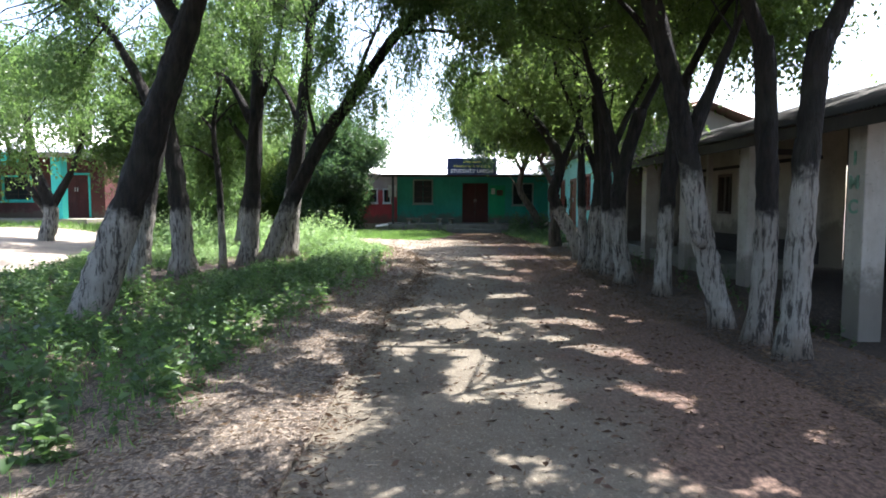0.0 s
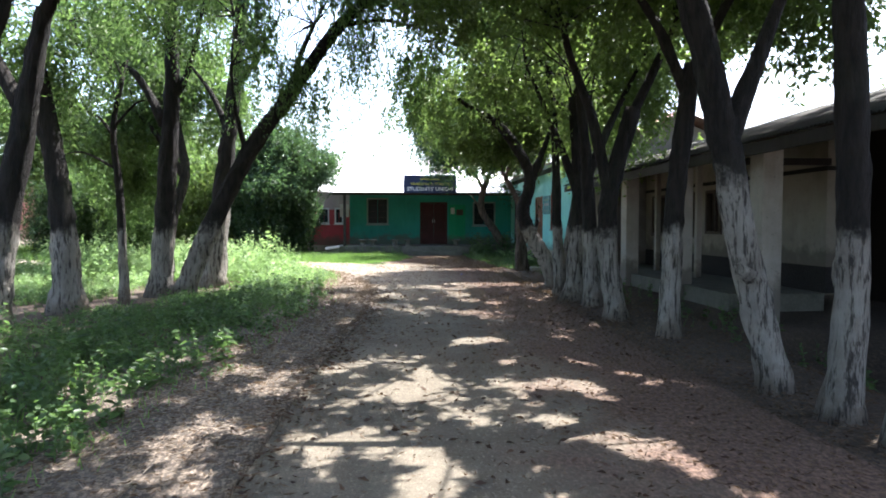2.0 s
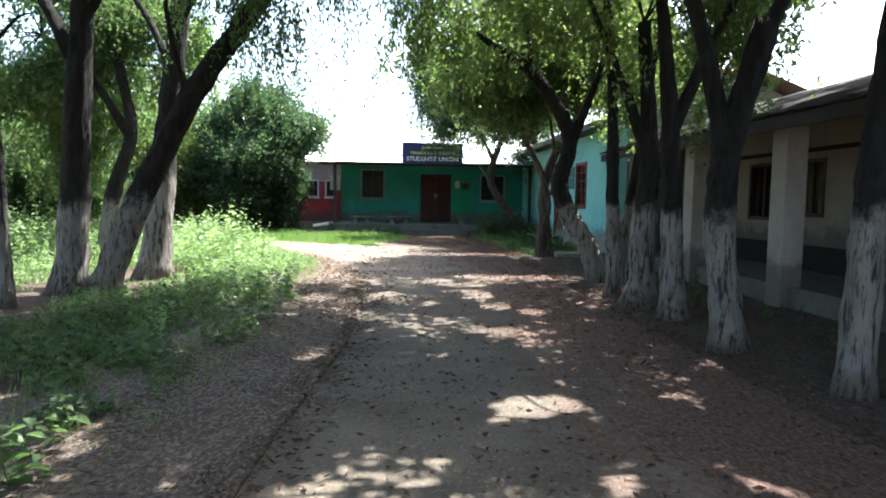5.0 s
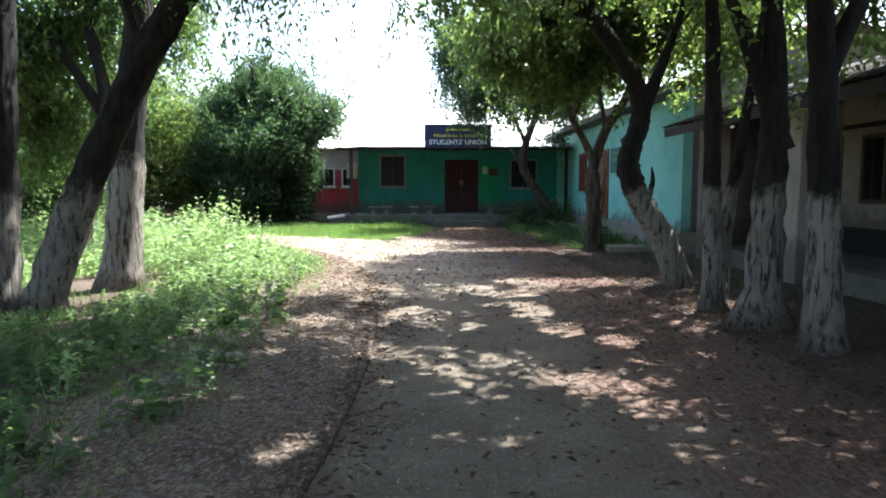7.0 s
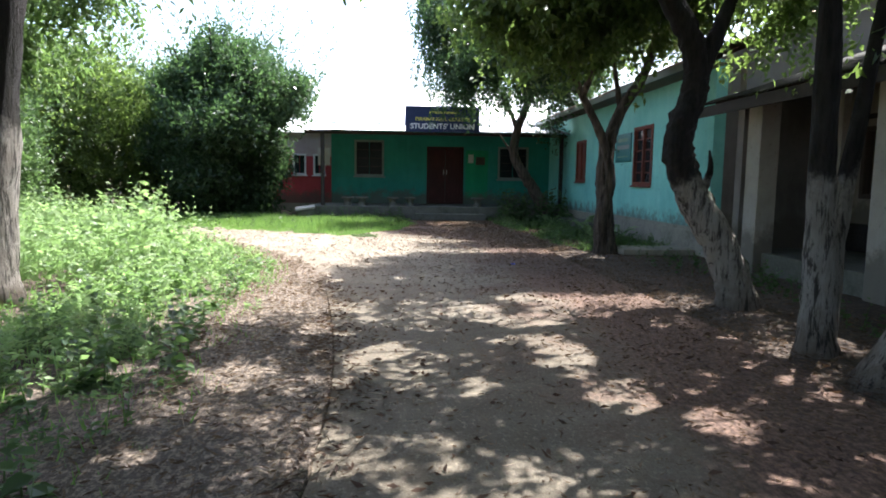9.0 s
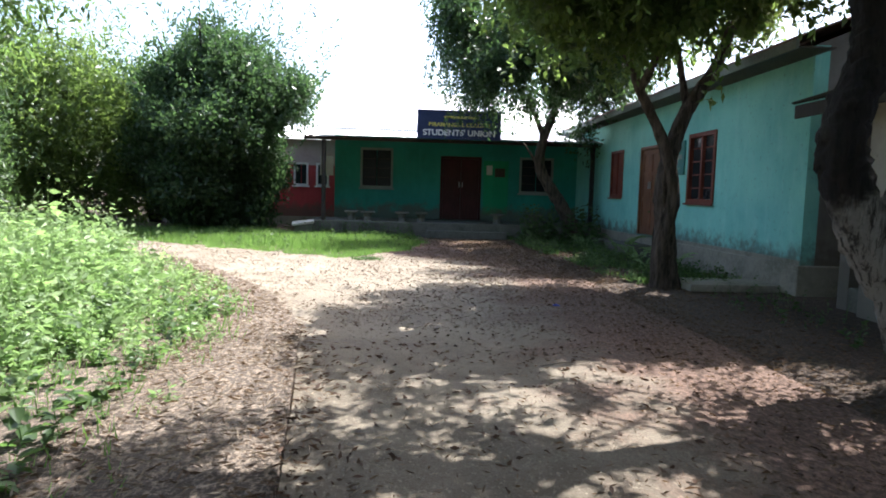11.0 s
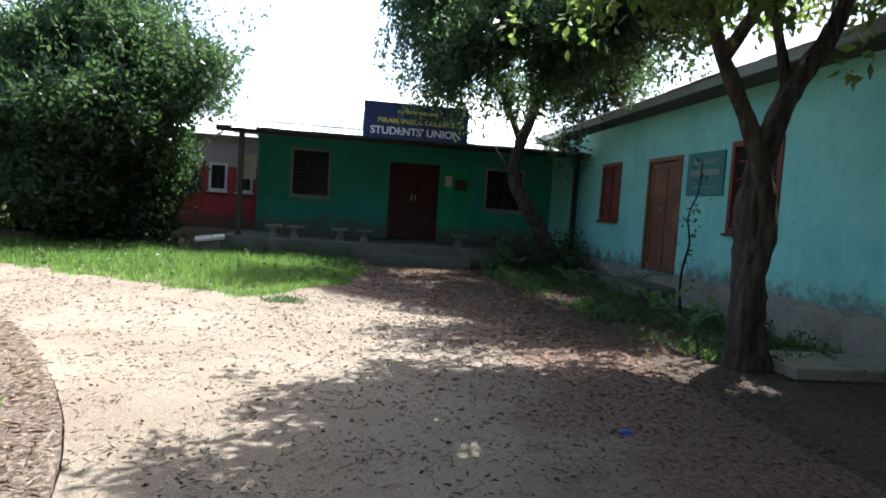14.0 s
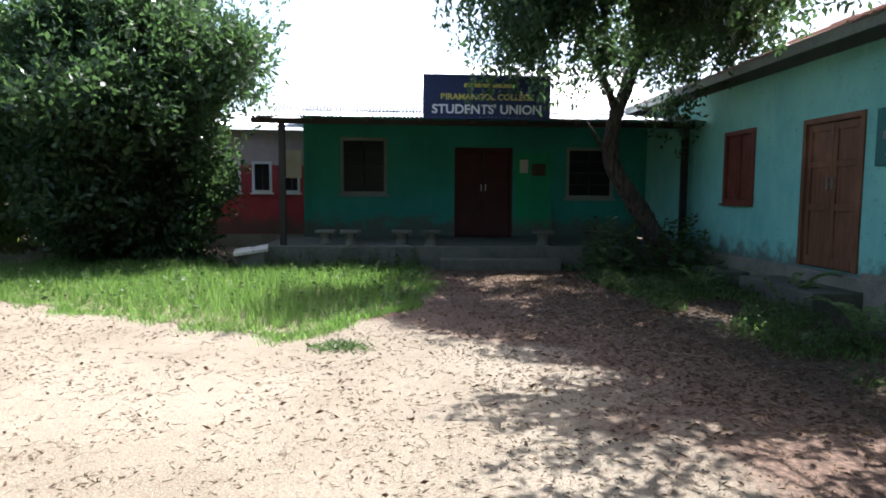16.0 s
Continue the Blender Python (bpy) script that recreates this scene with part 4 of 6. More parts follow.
def tree(name, label, trunk, radius, limbs, blobs, leaf, seed, per=20, spread=0.23, hang=0.6, size=(0.16, 0.054), thick=0.72, low=0.0, drapes=(), bark=None, taper=0.45, twigs=7, group="", flare=1.3, shade_cover=()):
    """A tree: trunk and limbs as uneven tapered tubes, twigs that reach into the crown, and a crown of many small
    leaves.
    trunk and limbs are lines of points in the world; blobs are (centre, radii, clumps). The topmost clumps are unseen,
    added to block sun and sky."""
    rng = np.random.default_rng(seed)
    blobs = [((c[0], c[1], c[2] - low), r, int(k * thick * airy(c[1], c[2] - low))) for c, r, k in blobs]
    base = Vector(trunk[0])
    t = thing(name, label, "tree", (base.x, base.y, 0), group)
    off = Vector((base.x, base.y, 0))
    line = smooth_line([Vector(p) - off for p in trunk], 8)
    line[0].z = -0.15
    n = len(line)
    rad = [radius * (1 - (1 - taper) * i / (n - 1)) * (1 + (flare - 1) * max(0, 1 - line[i].z / 0.45) ** 2) for i in range(n)]
    bm = bmesh.new()
    tube(bm, line, rad, 14, 0.28, seed)
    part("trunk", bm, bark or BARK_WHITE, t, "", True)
    ends = [line[-1]]
    for i, (limb, r) in enumerate(limbs):
        l = smooth_line([Vector(p) - off for p in limb], 6)
        bm = bmesh.new()
        tube(bm, l, [r * (1 - 0.82 * k / (len(l) - 1)) for k in range(len(l))], 9, 0.22, seed + i + 1)
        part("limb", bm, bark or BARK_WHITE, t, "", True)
        ends += [l[-1], l[len(l) * 2 // 3]]
    bm = bmesh.new()
    for c, r, k in blobs:
        c = Vector(c) - off
        for j in range(twigs):
            e = min(ends, key=lambda p: (p - c).length + random.random() * 0.8)
            g = Vector(rng.normal(size=3)).normalized()
            goal = c + Vector((g.x * r[0], g.y * r[1], g.z * r[2])) * 0.85
            mid = (e + goal) / 2 + Vector(rng.normal(size=3)) * 0.22 + Vector((0, 0, 0.25))
            l = smooth_line([e, mid, goal], 4)
            r0 = min(0.02, radius * 0.2)
            tube(bm, l, [r0 * (1 - 0.8 * q / (len(l) - 1)) for q in range(len(l))], 5, 0.1, seed + j, False)
    tagged(part("twig", bm, BARK, t, "", True), kind="stuff")
    if blobs:
        f, a, le, w = clumped(rng, [((c[0] - off.x, c[1] - off.y, c[2]), r, k) for c, r, k in blobs], per, spread, hang, *size, bunch=10)
        if drapes:
            more = clumped(rng, [((c[0] - off.x, c[1] - off.y, c[2]), r, k) for c, r, k in drapes], 34, 0.09, 1.6, size[0] * 0.8, size[1] * 0.8)
            f, a, le, w = (np.concatenate(pair) for pair in zip((f, a, le, w), more))
        # the low hanging boughs carry finer leaves
        small = np.where((f[:, 2] < np.minimum(1.6 + 0.31 * (f[:, 1] + off.y), 6.8)) & (off.y < 20) & (off.x > -10), 0.68, 1.0)
        le, w = le * small, w * small
        # big-leaved clumps above the view, added to shade what lies below
        if shade_cover:
            more = clumped(rng, [((c[0] - off.x, c[1] - off.y, c[2]), r, k) for c, r, k in shade_cover], 20, 0.3, 0.5, 0.24, 0.12)
            f, a, le, w = (np.concatenate(pair) for pair in zip((f, a, le, w), more))
        keep = sun_gaps(f, off)
        part("crown", leaf_mesh("crown", f[keep], a[keep], le[keep], w[keep], leaf, rng=rng), leaf, t)
    return t


WILLOW = "tall tree with dark bark and limewashed lower trunk"
G_L, G_R = "trees along the weedy verge", "trees along the hall"
# beside the weeds
# the highest clumps stay out of view, added to shade verge and drive
tree("willow_tree", "thick leaning tree with dark bark and limewashed foot", [(-4.43, 7.77, 0), (-3.93, 7.77, 1.22), (-3.48, 7.77, 2.49), (-3.07, 7.8, 3.6), (-2.7, 7.9, 4.9)], 0.235,
     [([(-3.1, 7.8, 3.5), (-3.9, 8.3, 4.6), (-4.6, 8.8, 5.6)], 0.12), ([(-2.75, 7.9, 4.8), (-1.8, 7.8, 5.8), (-0.8, 7.7, 6.4)], 0.12)],
     [((-4.2, 8.6, 6.3), (2.0, 2.0, 1.3), 90), ((-1.2, 7.9, 6.7), (1.8, 1.8, 1.0), 52), ((-2.8, 7.0, 6.7), (1.6, 1.5, 0.5), 60), ((-1.0, 9.8, 6.9), (1.6, 1.4, 0.5), 50), ((-3.3, 10.3, 6.7), (1.4, 1.4, 0.5), 45)], LEAF_WILLOW, 11, shade_cover=[((-1.4, 8.6, 7.8), (2.0, 1.7, 0.45), 13)], thick=1.2, group=G_L)
tree("willow_tree", WILLOW, [(-5.72, 11.8, 0), (-5.54, 11.8, 1.29), (-5.17, 11.8, 3.15), (-4.9, 11.8, 4.5)], 0.235,
     [([(-5.2, 11.8, 3.0), (-6.0, 12.0, 4.4), (-6.9, 12.3, 5.4)], 0.12), ([(-4.9, 11.8, 4.4), (-4.2, 11.6, 5.6), (-3.4, 11.4, 6.4)], 0.10)],
     [((-7.2, 12.3, 5.6), (1.9, 1.9, 1.6), 85), ((-4.6, 12.6, 6.8), (1.6, 1.6, 0.9), 60), ((-1.5, 10.4, 7.5), (1.5, 1.5, 0.6), 50), ((-0.3, 12.6, 7.9), (1.4, 1.4, 0.6), 150), ((-8.4, 13.2, 4.4), (1.5, 1.6, 1.3), 65)], LEAF_WILLOW, 12, shade_cover=[((-2.2, 11.6, 8.2), (2.0, 1.7, 0.45), 13)], thick=0.75, low=0.6, hang=0.8, group=G_L)
tree("willow_tree", WILLOW, [(-5.53, 13.5, 0), (-5.56, 13.5, 1.26), (-5.72, 13.5, 2.68), (-5.95, 13.5, 4.2)], 0.25,
     [([(-5.7, 13.5, 2.7), (-6.6, 13.8, 3.9), (-7.6, 14.2, 4.8)], 0.12)],
     [((-6.8, 14.4, 6.0), (1.8, 1.8, 1.3), 65), ((-9.6, 14.6, 4.9), (1.7, 1.6, 1.5), 80)], LEAF_WILLOW, 13, thick=0.6, low=0.6, hang=0.9, group=G_L)
tree("slim_tree", "slender young tree with a pale thin trunk", [(-5.08, 14.65, 0), (-5.13, 14.65, 1.89), (-5.23, 14.65, 3.2), (-5.05, 14.65, 4.2)], 0.085,
     [([(-5.22, 14.65, 3.1), (-5.6, 14.8, 3.5), (-6.3, 14.9, 3.75)], 0.04), ([(-5.2, 14.65, 3.3), (-4.8, 14.6, 3.7), (-4.5, 14.5, 3.75)], 0.03), ([(-5.2, 14.65, 2.5), (-5.8, 14.7, 2.8), (-6.3, 14.8, 2.75)], 0.03)],
     [((-5.8, 14.8, 4.3), (1.0, 0.9, 0.7), 45), ((-6.6, 14.9, 3.3), (0.8, 0.7, 0.6), 28)], LEAF_WILLOW, 14, per=6, hang=0.3, group=G_L)
tree("willow_tree", WILLOW, [(-4.85, 15.8, 0), (-4.68, 15.8, 2.33), (-4.55, 15.8, 4.39), (-4.59, 15.8, 6.6)], 0.235,
     [([(-4.6, 15.8, 3.9), (-4.2, 15.8, 4.7), (-3.8, 15.8, 6.4)], 0.10), ([(-4.72, 15.8, 3.5), (-5.31, 15.9, 4.53), (-6.2, 16.0, 4.95)], 0.11), ([(-6.2, 16.0, 4.95), (-6.7, 16.0, 5.6)], 0.05)],
     [((-5.2, 16.0, 7.2), (1.9, 1.7, 1.0), 85), ((-6.9, 16.2, 5.6), (1.0, 1.0, 0.9), 45)], LEAF_WILLOW, 15, thick=0.5, hang=0.8, group=G_L)
tree("willow_tree", "long tree leaning out over the road", [(-4.45, 15.95, 0), (-3.86, 15.9, 1.36), (-3.0, 15.9, 3.04), (-2.01, 15.9, 4.42), (-1.17, 15.9, 5.6), (-0.07, 15.9, 6.5)], 0.22,
     [([(-2.2, 15.9, 4.2), (-1.9, 15.95, 5.2), (-1.2, 16.0, 6.6)], 0.08), ([(-1.2, 15.9, 5.6), (-0.2, 15.8, 5.7), (0.9, 15.7, 5.4)], 0.06), ([(-3.1, 15.9, 2.9), (-3.3, 15.6, 4.2), (-3.2, 15.4, 5.6)], 0.06)],
     [((-1.9, 15.8, 6.0), (1.2, 1.3, 1.0), 34), ((-0.4, 15.9, 6.7), (1.5, 1.4, 0.9), 26), ((-0.5, 14.0, 6.9), (1.5, 1.4, 0.6), 130), ((1.1, 14.7, 7.0), (1.5, 1.4, 0.6), 180), ((-1.3, 15.3, 8.3), (1.5, 1.3, 0.6), 190), ((-2.1, 15.9, 4.6), (0.7, 1.0, 0.5), 14), ((0.6, 15.6, 4.9), (0.7, 0.9, 0.5), 16), ((-3.6, 15.8, 6.4), (1.2, 1.2, 0.8), 30)], LEAF_WILLOW, 16, shade_cover=[((-0.8, 14.6, 8.6), (2.0, 1.7, 0.45), 12)], thick=0.7, drapes=[((-1.9, 15.8, 4.7), (0.5, 0.9, 0.6), 9), ((-0.7, 16.2, 5.3), (0.5, 0.8, 0.6), 6), ((-2.9, 16.0, 5.3), (0.6, 0.8, 0.6), 6), ((0.5, 15.6, 5.2), (0.5, 0.8, 0.4), 6)], per=15, hang=1.15, spread=0.12, taper=0.4, group=G_L)
tree("willow_tree", WILLOW, [(-4.35, 17.75, 0), (-4.15, 17.75, 1.97), (-3.89, 17.75, 3.99), (-3.54, 17.75, 7.0)], 0.27,
     [([(-3.95, 17.75, 3.6), (-4.4, 17.9, 4.6), (-5.2, 18.1, 5.6)], 0.09), ([(-3.8, 17.75, 4.6), (-3.2, 17.6, 5.4), (-2.6, 17.4, 6.4)], 0.08), ([(-3.6, 17.75, 6.7), (-2.4, 17.7, 7.7), (-0.9, 17.6, 8.2)], 0.09)],
     [((-3.6, 17.8, 7.6), (1.8, 1.7, 1.0), 45), ((-0.2, 17.6, 8.4), (1.5, 1.3, 0.6), 330), ((-5.6, 18.3, 6.2), (1.2, 1.2, 0.9), 45)], LEAF_WILLOW, 17, thick=0.45, bark=BARK_TALL, hang=0.9, group=G_L)
tree("willow_tree", "grey forked tree behind the verge", [(-6.9, 21.5, 0), (-6.6, 21.5, 1.6), (-6.2, 21.5, 3.0), (-6.5, 21.6, 4.6)], 0.21,
     [([(-6.25, 21.5, 2.9), (-7.2, 21.6, 4.3), (-8.3, 21.8, 5.2)], 0.12)],
     [((-7.4, 22.0, 5.4), (1.6, 1.5, 1.1), 60), ((-6.3, 22.2, 5.3), (1.4, 1.2, 1.5), 120), ((-7.6, 22.0, 6.8), (1.7, 1.4, 1.0), 100), ((-9.0, 22.3, 4.4), (1.2, 1.2, 1.0), 50), ((-7.5, 23.9, 3.7), (1.4, 1.2, 1.2), 60), ((-8.8, 24.2, 3.0), (1.3, 1.1, 1.0), 45)], LEAF_WILLOW, 18, hang=0.9, group=G_L)
tree("willow_tree", "forked tree with limewashed foot beside the yard", [(-12.4, 19.8, 0.25), (-12.2, 19.8, 1.3), (-12.7, 19.9, 2.6), (-12.9, 19.9, 4.4)], 0.24,
     [([(-12.2, 19.8, 1.3), (-11.5, 19.9, 2.6), (-10.9, 19.8, 4.2)], 0.15), ([(-12.3, 19.8, 1.2), (-13.3, 19.8, 2.8), (-13.6, 19.8, 4.2)], 0.12)],
     [((-12.5, 19.9, 5.4), (2.4, 2.0, 1.5), 100), ((-10.3, 19.8, 4.6), (1.6, 1.6, 1.3), 110), ((-14.2, 19.6, 4.6), (1.6, 1.6, 1.2), 90)], LEAF_WILLOW, 19, thick=0.9, hang=0.9, group=G_L)

# along the hall
# high clumps over drive and hall roof are unseen, added for shade
tree("willow_tree", "stout pollarded tree, bark peeling from its limewash", [(3.54, 6.37, 0), (3.58, 6.37, 1.01), (3.60, 6.37, 1.9), (3.72, 6.4, 3.2)], 0.145,
     [([(3.7, 6.4, 3.0), (4.3, 6.4, 4.2), (4.9, 6.4, 5.0)], 0.10)], [((4.6, 6.4, 5.6), (1.7, 1.5, 1.0), 70), ((5.7, 7.5, 6.5), (1.4, 1.4, 0.6), 120), ((3.0, 6.0, 5.9), (1.6, 1.5, 0.8), 40)], LEAF_WILLOW, 31, shade_cover=[((6.2, 7.2, 7.4), (2.0, 1.7, 0.45), 13)], thick=1.0, bark=BARK_TALL, group=G_R, taper=0.75)
tree("willow_tree", WILLOW, [(3.53, 7.05, 0), (3.58, 7.05, 0.95), (3.57, 7.05, 1.89), (3.45, 7.0, 3.3)], 0.13,
     [([(3.45, 7.0, 3.2), (2.9, 6.9, 4.4), (2.2, 6.7, 5.3)], 0.09)], [((2.2, 6.7, 5.8), (1.8, 1.7, 0.9), 55), ((4.4, 9.6, 6.3), (1.3, 1.2, 0.6), 55)], LEAF_WILLOW, 32, shade_cover=[((2.6, 8.6, 7.6), (2.0, 1.7, 0.45), 13), ((5.2, 8.4, 7.6), (2.0, 1.7, 0.45), 15)], group=G_R, taper=0.8)
tree("willow_tree", "leaning tree with furrowed limewashed trunk and a cut stub", [(3.52, 7.9, 0), (3.22, 7.9, 1.1), (3.0, 7.9, 2.14), (2.8, 7.9, 2.96), (2.45, 7.9, 4.2)], 0.14,
     [([(3.0, 7.9, 2.2), (3.4, 7.95, 3.2), (3.9, 8.0, 4.4)], 0.11), ([(3.28, 7.9, 0.98), (3.1, 7.72, 1.06), (3.02, 7.66, 1.13)], 0.09), ([(2.5, 7.9, 4.1), (1.7, 8.2, 5.0), (0.9, 8.5, 5.6)], 0.09)],
     [((1.2, 8.3, 6.1), (1.9, 1.9, 0.9), 62), ((3.8, 8.4, 5.6), (1.7, 1.6, 1.0), 100), ((6.0, 8.8, 6.5), (1.3, 1.4, 0.6), 130), ((5.9, 10.3, 6.3), (1.2, 1.2, 0.6), 70), ((4.6, 11.6, 6.4), (1.0, 1.0, 0.5), 45)], LEAF_WILLOW, 33, thick=0.7, bark=BARK_TALL, group=G_R, taper=0.85, flare=1.2)
tree("willow_tree", WILLOW, [(3.69, 10.65, 0), (3.74, 10.65, 1.51), (3.82, 10.65, 2.47), (3.97, 10.65, 3.6)], 0.135,
     [([(3.9, 10.65, 3.2), (3.3, 10.7, 4.4), (2.4, 10.8, 5.3)], 0.09), ([(3.95, 10.65, 3.5), (4.5, 10.5, 4.6), (5.1, 10.4, 5.3)], 0.08)],
     [((2.2, 10.8, 5.9), (1.9, 1.8, 0.9), 76), ((0.3, 9.8, 6.9), (1.5, 1.4, 0.6), 50), ((5.4, 9.7, 7.3), (1.4, 1.5, 0.6), 240), ((4.6, 10.6, 5.6), (1.6, 1.6, 1.1), 80), ((6.0, 12.0, 7.0), (1.3, 1.6, 0.6), 130)], LEAF_BROAD, 34, shade_cover=[((2.4, 11.6, 8), (2.0, 1.7, 0.45), 13), ((5.3, 11.8, 8), (2.0, 1.7, 0.45), 15)], low=0.6, thick=0.42, size=(0.15, 0.07), group=G_R, taper=0.85, hang=0.45, flare=1.25)
tree("willow_tree", WILLOW, [(3.52, 12.25, 0), (3.36, 12.25, 1.28), (3.43, 12.25, 2.09), (3.75, 12.25, 3.3)], 0.165,
     [([(3.4, 12.25, 1.9), (3.1, 12.3, 3.2), (2.7, 12.5, 4.6), (2.5, 12.6, 7.0)], 0.11), ([(3.7, 12.25, 3.1), (4.3, 12.2, 4.4), (4.6, 12.1, 5.2)], 0.09)],
     [((2.4, 12.5, 5.6), (1.9, 1.8, 1.0), 74), ((1.8, 12.7, 8.1), (1.6, 1.3, 0.6), 230), ((3.5, 12.6, 8.1), (1.5, 1.3, 0.6), 170), ((4.6, 12.3, 5.4), (1.6, 1.6, 1.2), 90)], LEAF_BROAD, 35, shade_cover=[((7.2, 10.0, 6.5), (1.8, 1.8, 0.4), 13), ((7.5, 13.2, 6.7), (1.8, 1.8, 0.4), 14), ((7.6, 16.4, 6.8), (1.8, 1.8, 0.4), 14), ((7.4, 19.4, 6.8), (1.8, 1.6, 0.4), 12)], low=0.6, thick=0.45, size=(0.15, 0.07), group=G_R, taper=0.75, hang=0.45)
tree("willow_tree", WILLOW, [(3.66, 13.95, 0), (3.6, 13.95, 1.19), (3.51, 13.95, 2.65), (3.35, 14.0, 4.2)], 0.165,
     [([(3.55, 13.95, 2.4), (4.1, 14.0, 3.6), (4.7, 14.0, 4.8)], 0.10)], [((3.0, 14.0, 5.6), (1.8, 1.7, 1.2), 95), ((4.9, 14.0, 5.2), (1.4, 1.4, 1.1), 80), ((6.1, 15.3, 7.2), (1.2, 1.7, 0.6), 190)], LEAF_BROAD, 36, shade_cover=[((2.3, 14.4, 8.4), (2.0, 1.7, 0.45), 13), ((5.2, 14.6, 8.4), (2.0, 1.7, 0.45), 15)], low=0.5, thick=0.42, size=(0.15, 0.07), group=G_R, hang=0.45)
tree("willow_tree", "stout tree, whitewashed below and dark above", [(3.57, 14.85, 0), (3.6, 14.85, 1.39), (3.62, 14.85, 2.31), (3.5, 14.9, 4.0)], 0.19,
     [([(3.72, 14.85, 1.8), (3.2, 14.9, 3.2), (2.6, 15.0, 4.6)], 0.11)], [((2.4, 15.1, 5.4), (1.6, 1.6, 1.1), 60), ((4.0, 15.0, 5.6), (1.5, 1.5, 1.0), 70)], LEAF_BROAD, 37, low=0.5, thick=0.3, size=(0.15, 0.07), group=G_R, hang=0.45, flare=1.7)
tree("willow_tree", "forked tree with whitewashed twin trunks", [(3.52, 15.8, 0), (3.47, 15.78, 0.7), (3.42, 15.76, 1.6), (3.36, 15.75, 3.2), (3.2, 15.8, 5.0)], 0.135,
     [([(3.6, 15.86, 0.1), (3.67, 15.9, 0.9), (3.8, 15.93, 1.7), (4.05, 15.95, 3.4), (4.3, 16.0, 4.8)], 0.115)], [((3.6, 15.9, 5.0), (1.6, 1.5, 1.2), 60), ((4.9, 16.0, 4.8), (1.3, 1.3, 1.0), 70)], LEAF_BROAD, 38, low=0.5, thick=0.3, size=(0.15, 0.07), group=G_R, hang=0.45)
tree("willow_tree", "crooked tree arching over the road", [(3.86, 17.65, 0), (3.6, 17.65, 0.66), (3.28, 17.65, 1.15), (3.1, 17.65, 1.55), (3.06, 17.65, 1.9), (3.2, 17.65, 2.35), (3.2, 17.65, 2.7), (3.0, 17.65, 3.15), (2.5, 17.65, 3.8), (1.9, 17.65, 4.2)], 0.2,
     [([(3.22, 17.65, 2.5), (3.55, 17.65, 3.3), (3.95, 17.7, 4.4)], 0.12), ([(3.3, 17.6, 1.2), (3.38, 17.55, 1.5), (3.36, 17.55, 1.72)], 0.06), ([(1.95, 17.65, 4.15), (1.2, 17.7, 4.65), (0.5, 17.7, 5.0)], 0.07), ([(2.5, 17.65, 3.8), (2.3, 17.4, 4.6), (2.0, 17.2, 5.4)], 0.06)],
     [((2.2, 17.4, 5.3), (1.7, 1.7, 1.0), 36), ((3.9, 17.4, 5.0), (1.4, 1.4, 1.1), 46), ((0.8, 17.7, 5.3), (1.0, 1.2, 0.7), 16), ((4.9, 18.4, 4.6), (1.2, 1.2, 0.9), 32), ((2.9, 18.9, 5.8), (1.4, 1.3, 0.8), 30)], LEAF_BROAD, 39, shade_cover=[((3.6, 17.6, 8.8), (2.0, 1.7, 0.45), 13), ((5.8, 17.8, 8.8), (2.0, 1.7, 0.45), 13)], drapes=[((0.3, 17.6, 5.2), (0.5, 0.8, 0.4), 9), ((1.3, 17.5, 4.9), (0.5, 0.8, 0.4), 7)], low=0.5, size=(0.15, 0.07), group=G_R, taper=0.5, hang=0.5, flare=1.12)
# upper clumps added above the view to deepen the shadow on the drive
tree("broadleaf_tree", "crooked forked tree beside the turquoise house", [(4.12, 23.1, 0), (4.06, 23.1, 0.8), (4.0, 23.1, 1.5), (4.08, 23.1, 2.1), (4.3, 23.1, 2.75), (4.75, 23.1, 3.5), (5.1, 23.2, 4.6)], 0.18,
     [([(3.98, 23.02, -0.1), (3.96, 23.0, 0.7), (4.1, 22.98, 1.4), (3.92, 23.0, 2.2), (3.5, 23.0, 3.0), (3.1, 22.9, 3.8), (2.6, 22.6, 4.6)], 0.15), ([(4.3, 23.1, 2.7), (4.2, 23.3, 3.6), (4.0, 23.5, 4.6)], 0.07), ([(3.5, 23.0, 3.0), (3.7, 22.0, 4.0), (3.9, 20.8, 4.8)], 0.07)],
     [((3.3, 22.5, 4.9), (1.7, 1.4, 0.9), 140), ((4.7, 22.2, 6.0), (1.4, 1.2, 0.7), 90), ((4.7, 23.8, 5.1), (1.6, 1.6, 1.0), 50), ((2.5, 21.5, 4.8), (1.2, 1.2, 0.7), 75), ((3.7, 20.5, 5.2), (1.6, 1.3, 0.8), 58), ((5.7, 21.4, 5.3), (1.3, 1.2, 0.7), 60), ((4.5, 26.2, 5.6), (1.6, 1.6, 0.8), 38), ((1.8, 20.4, 5.3), (1.2, 1.2, 0.6), 14), ((4.0, 22.0, 7.2), (1.6, 1.4, 0.5), 90), ((5.4, 23.4, 7.3), (1.5, 1.5, 0.5), 80), ((2.7, 21.3, 7.2), (1.1, 1.0, 0.5), 45)], LEAF_BROAD, 40, shade_cover=[((4.6, 21.7, 8.9), (1.8, 1.3, 0.45), 14)], per=20, hang=0.45, spread=0.25, size=(0.14, 0.066), bark=BARK_GREY, taper=0.4, thick=1.0)
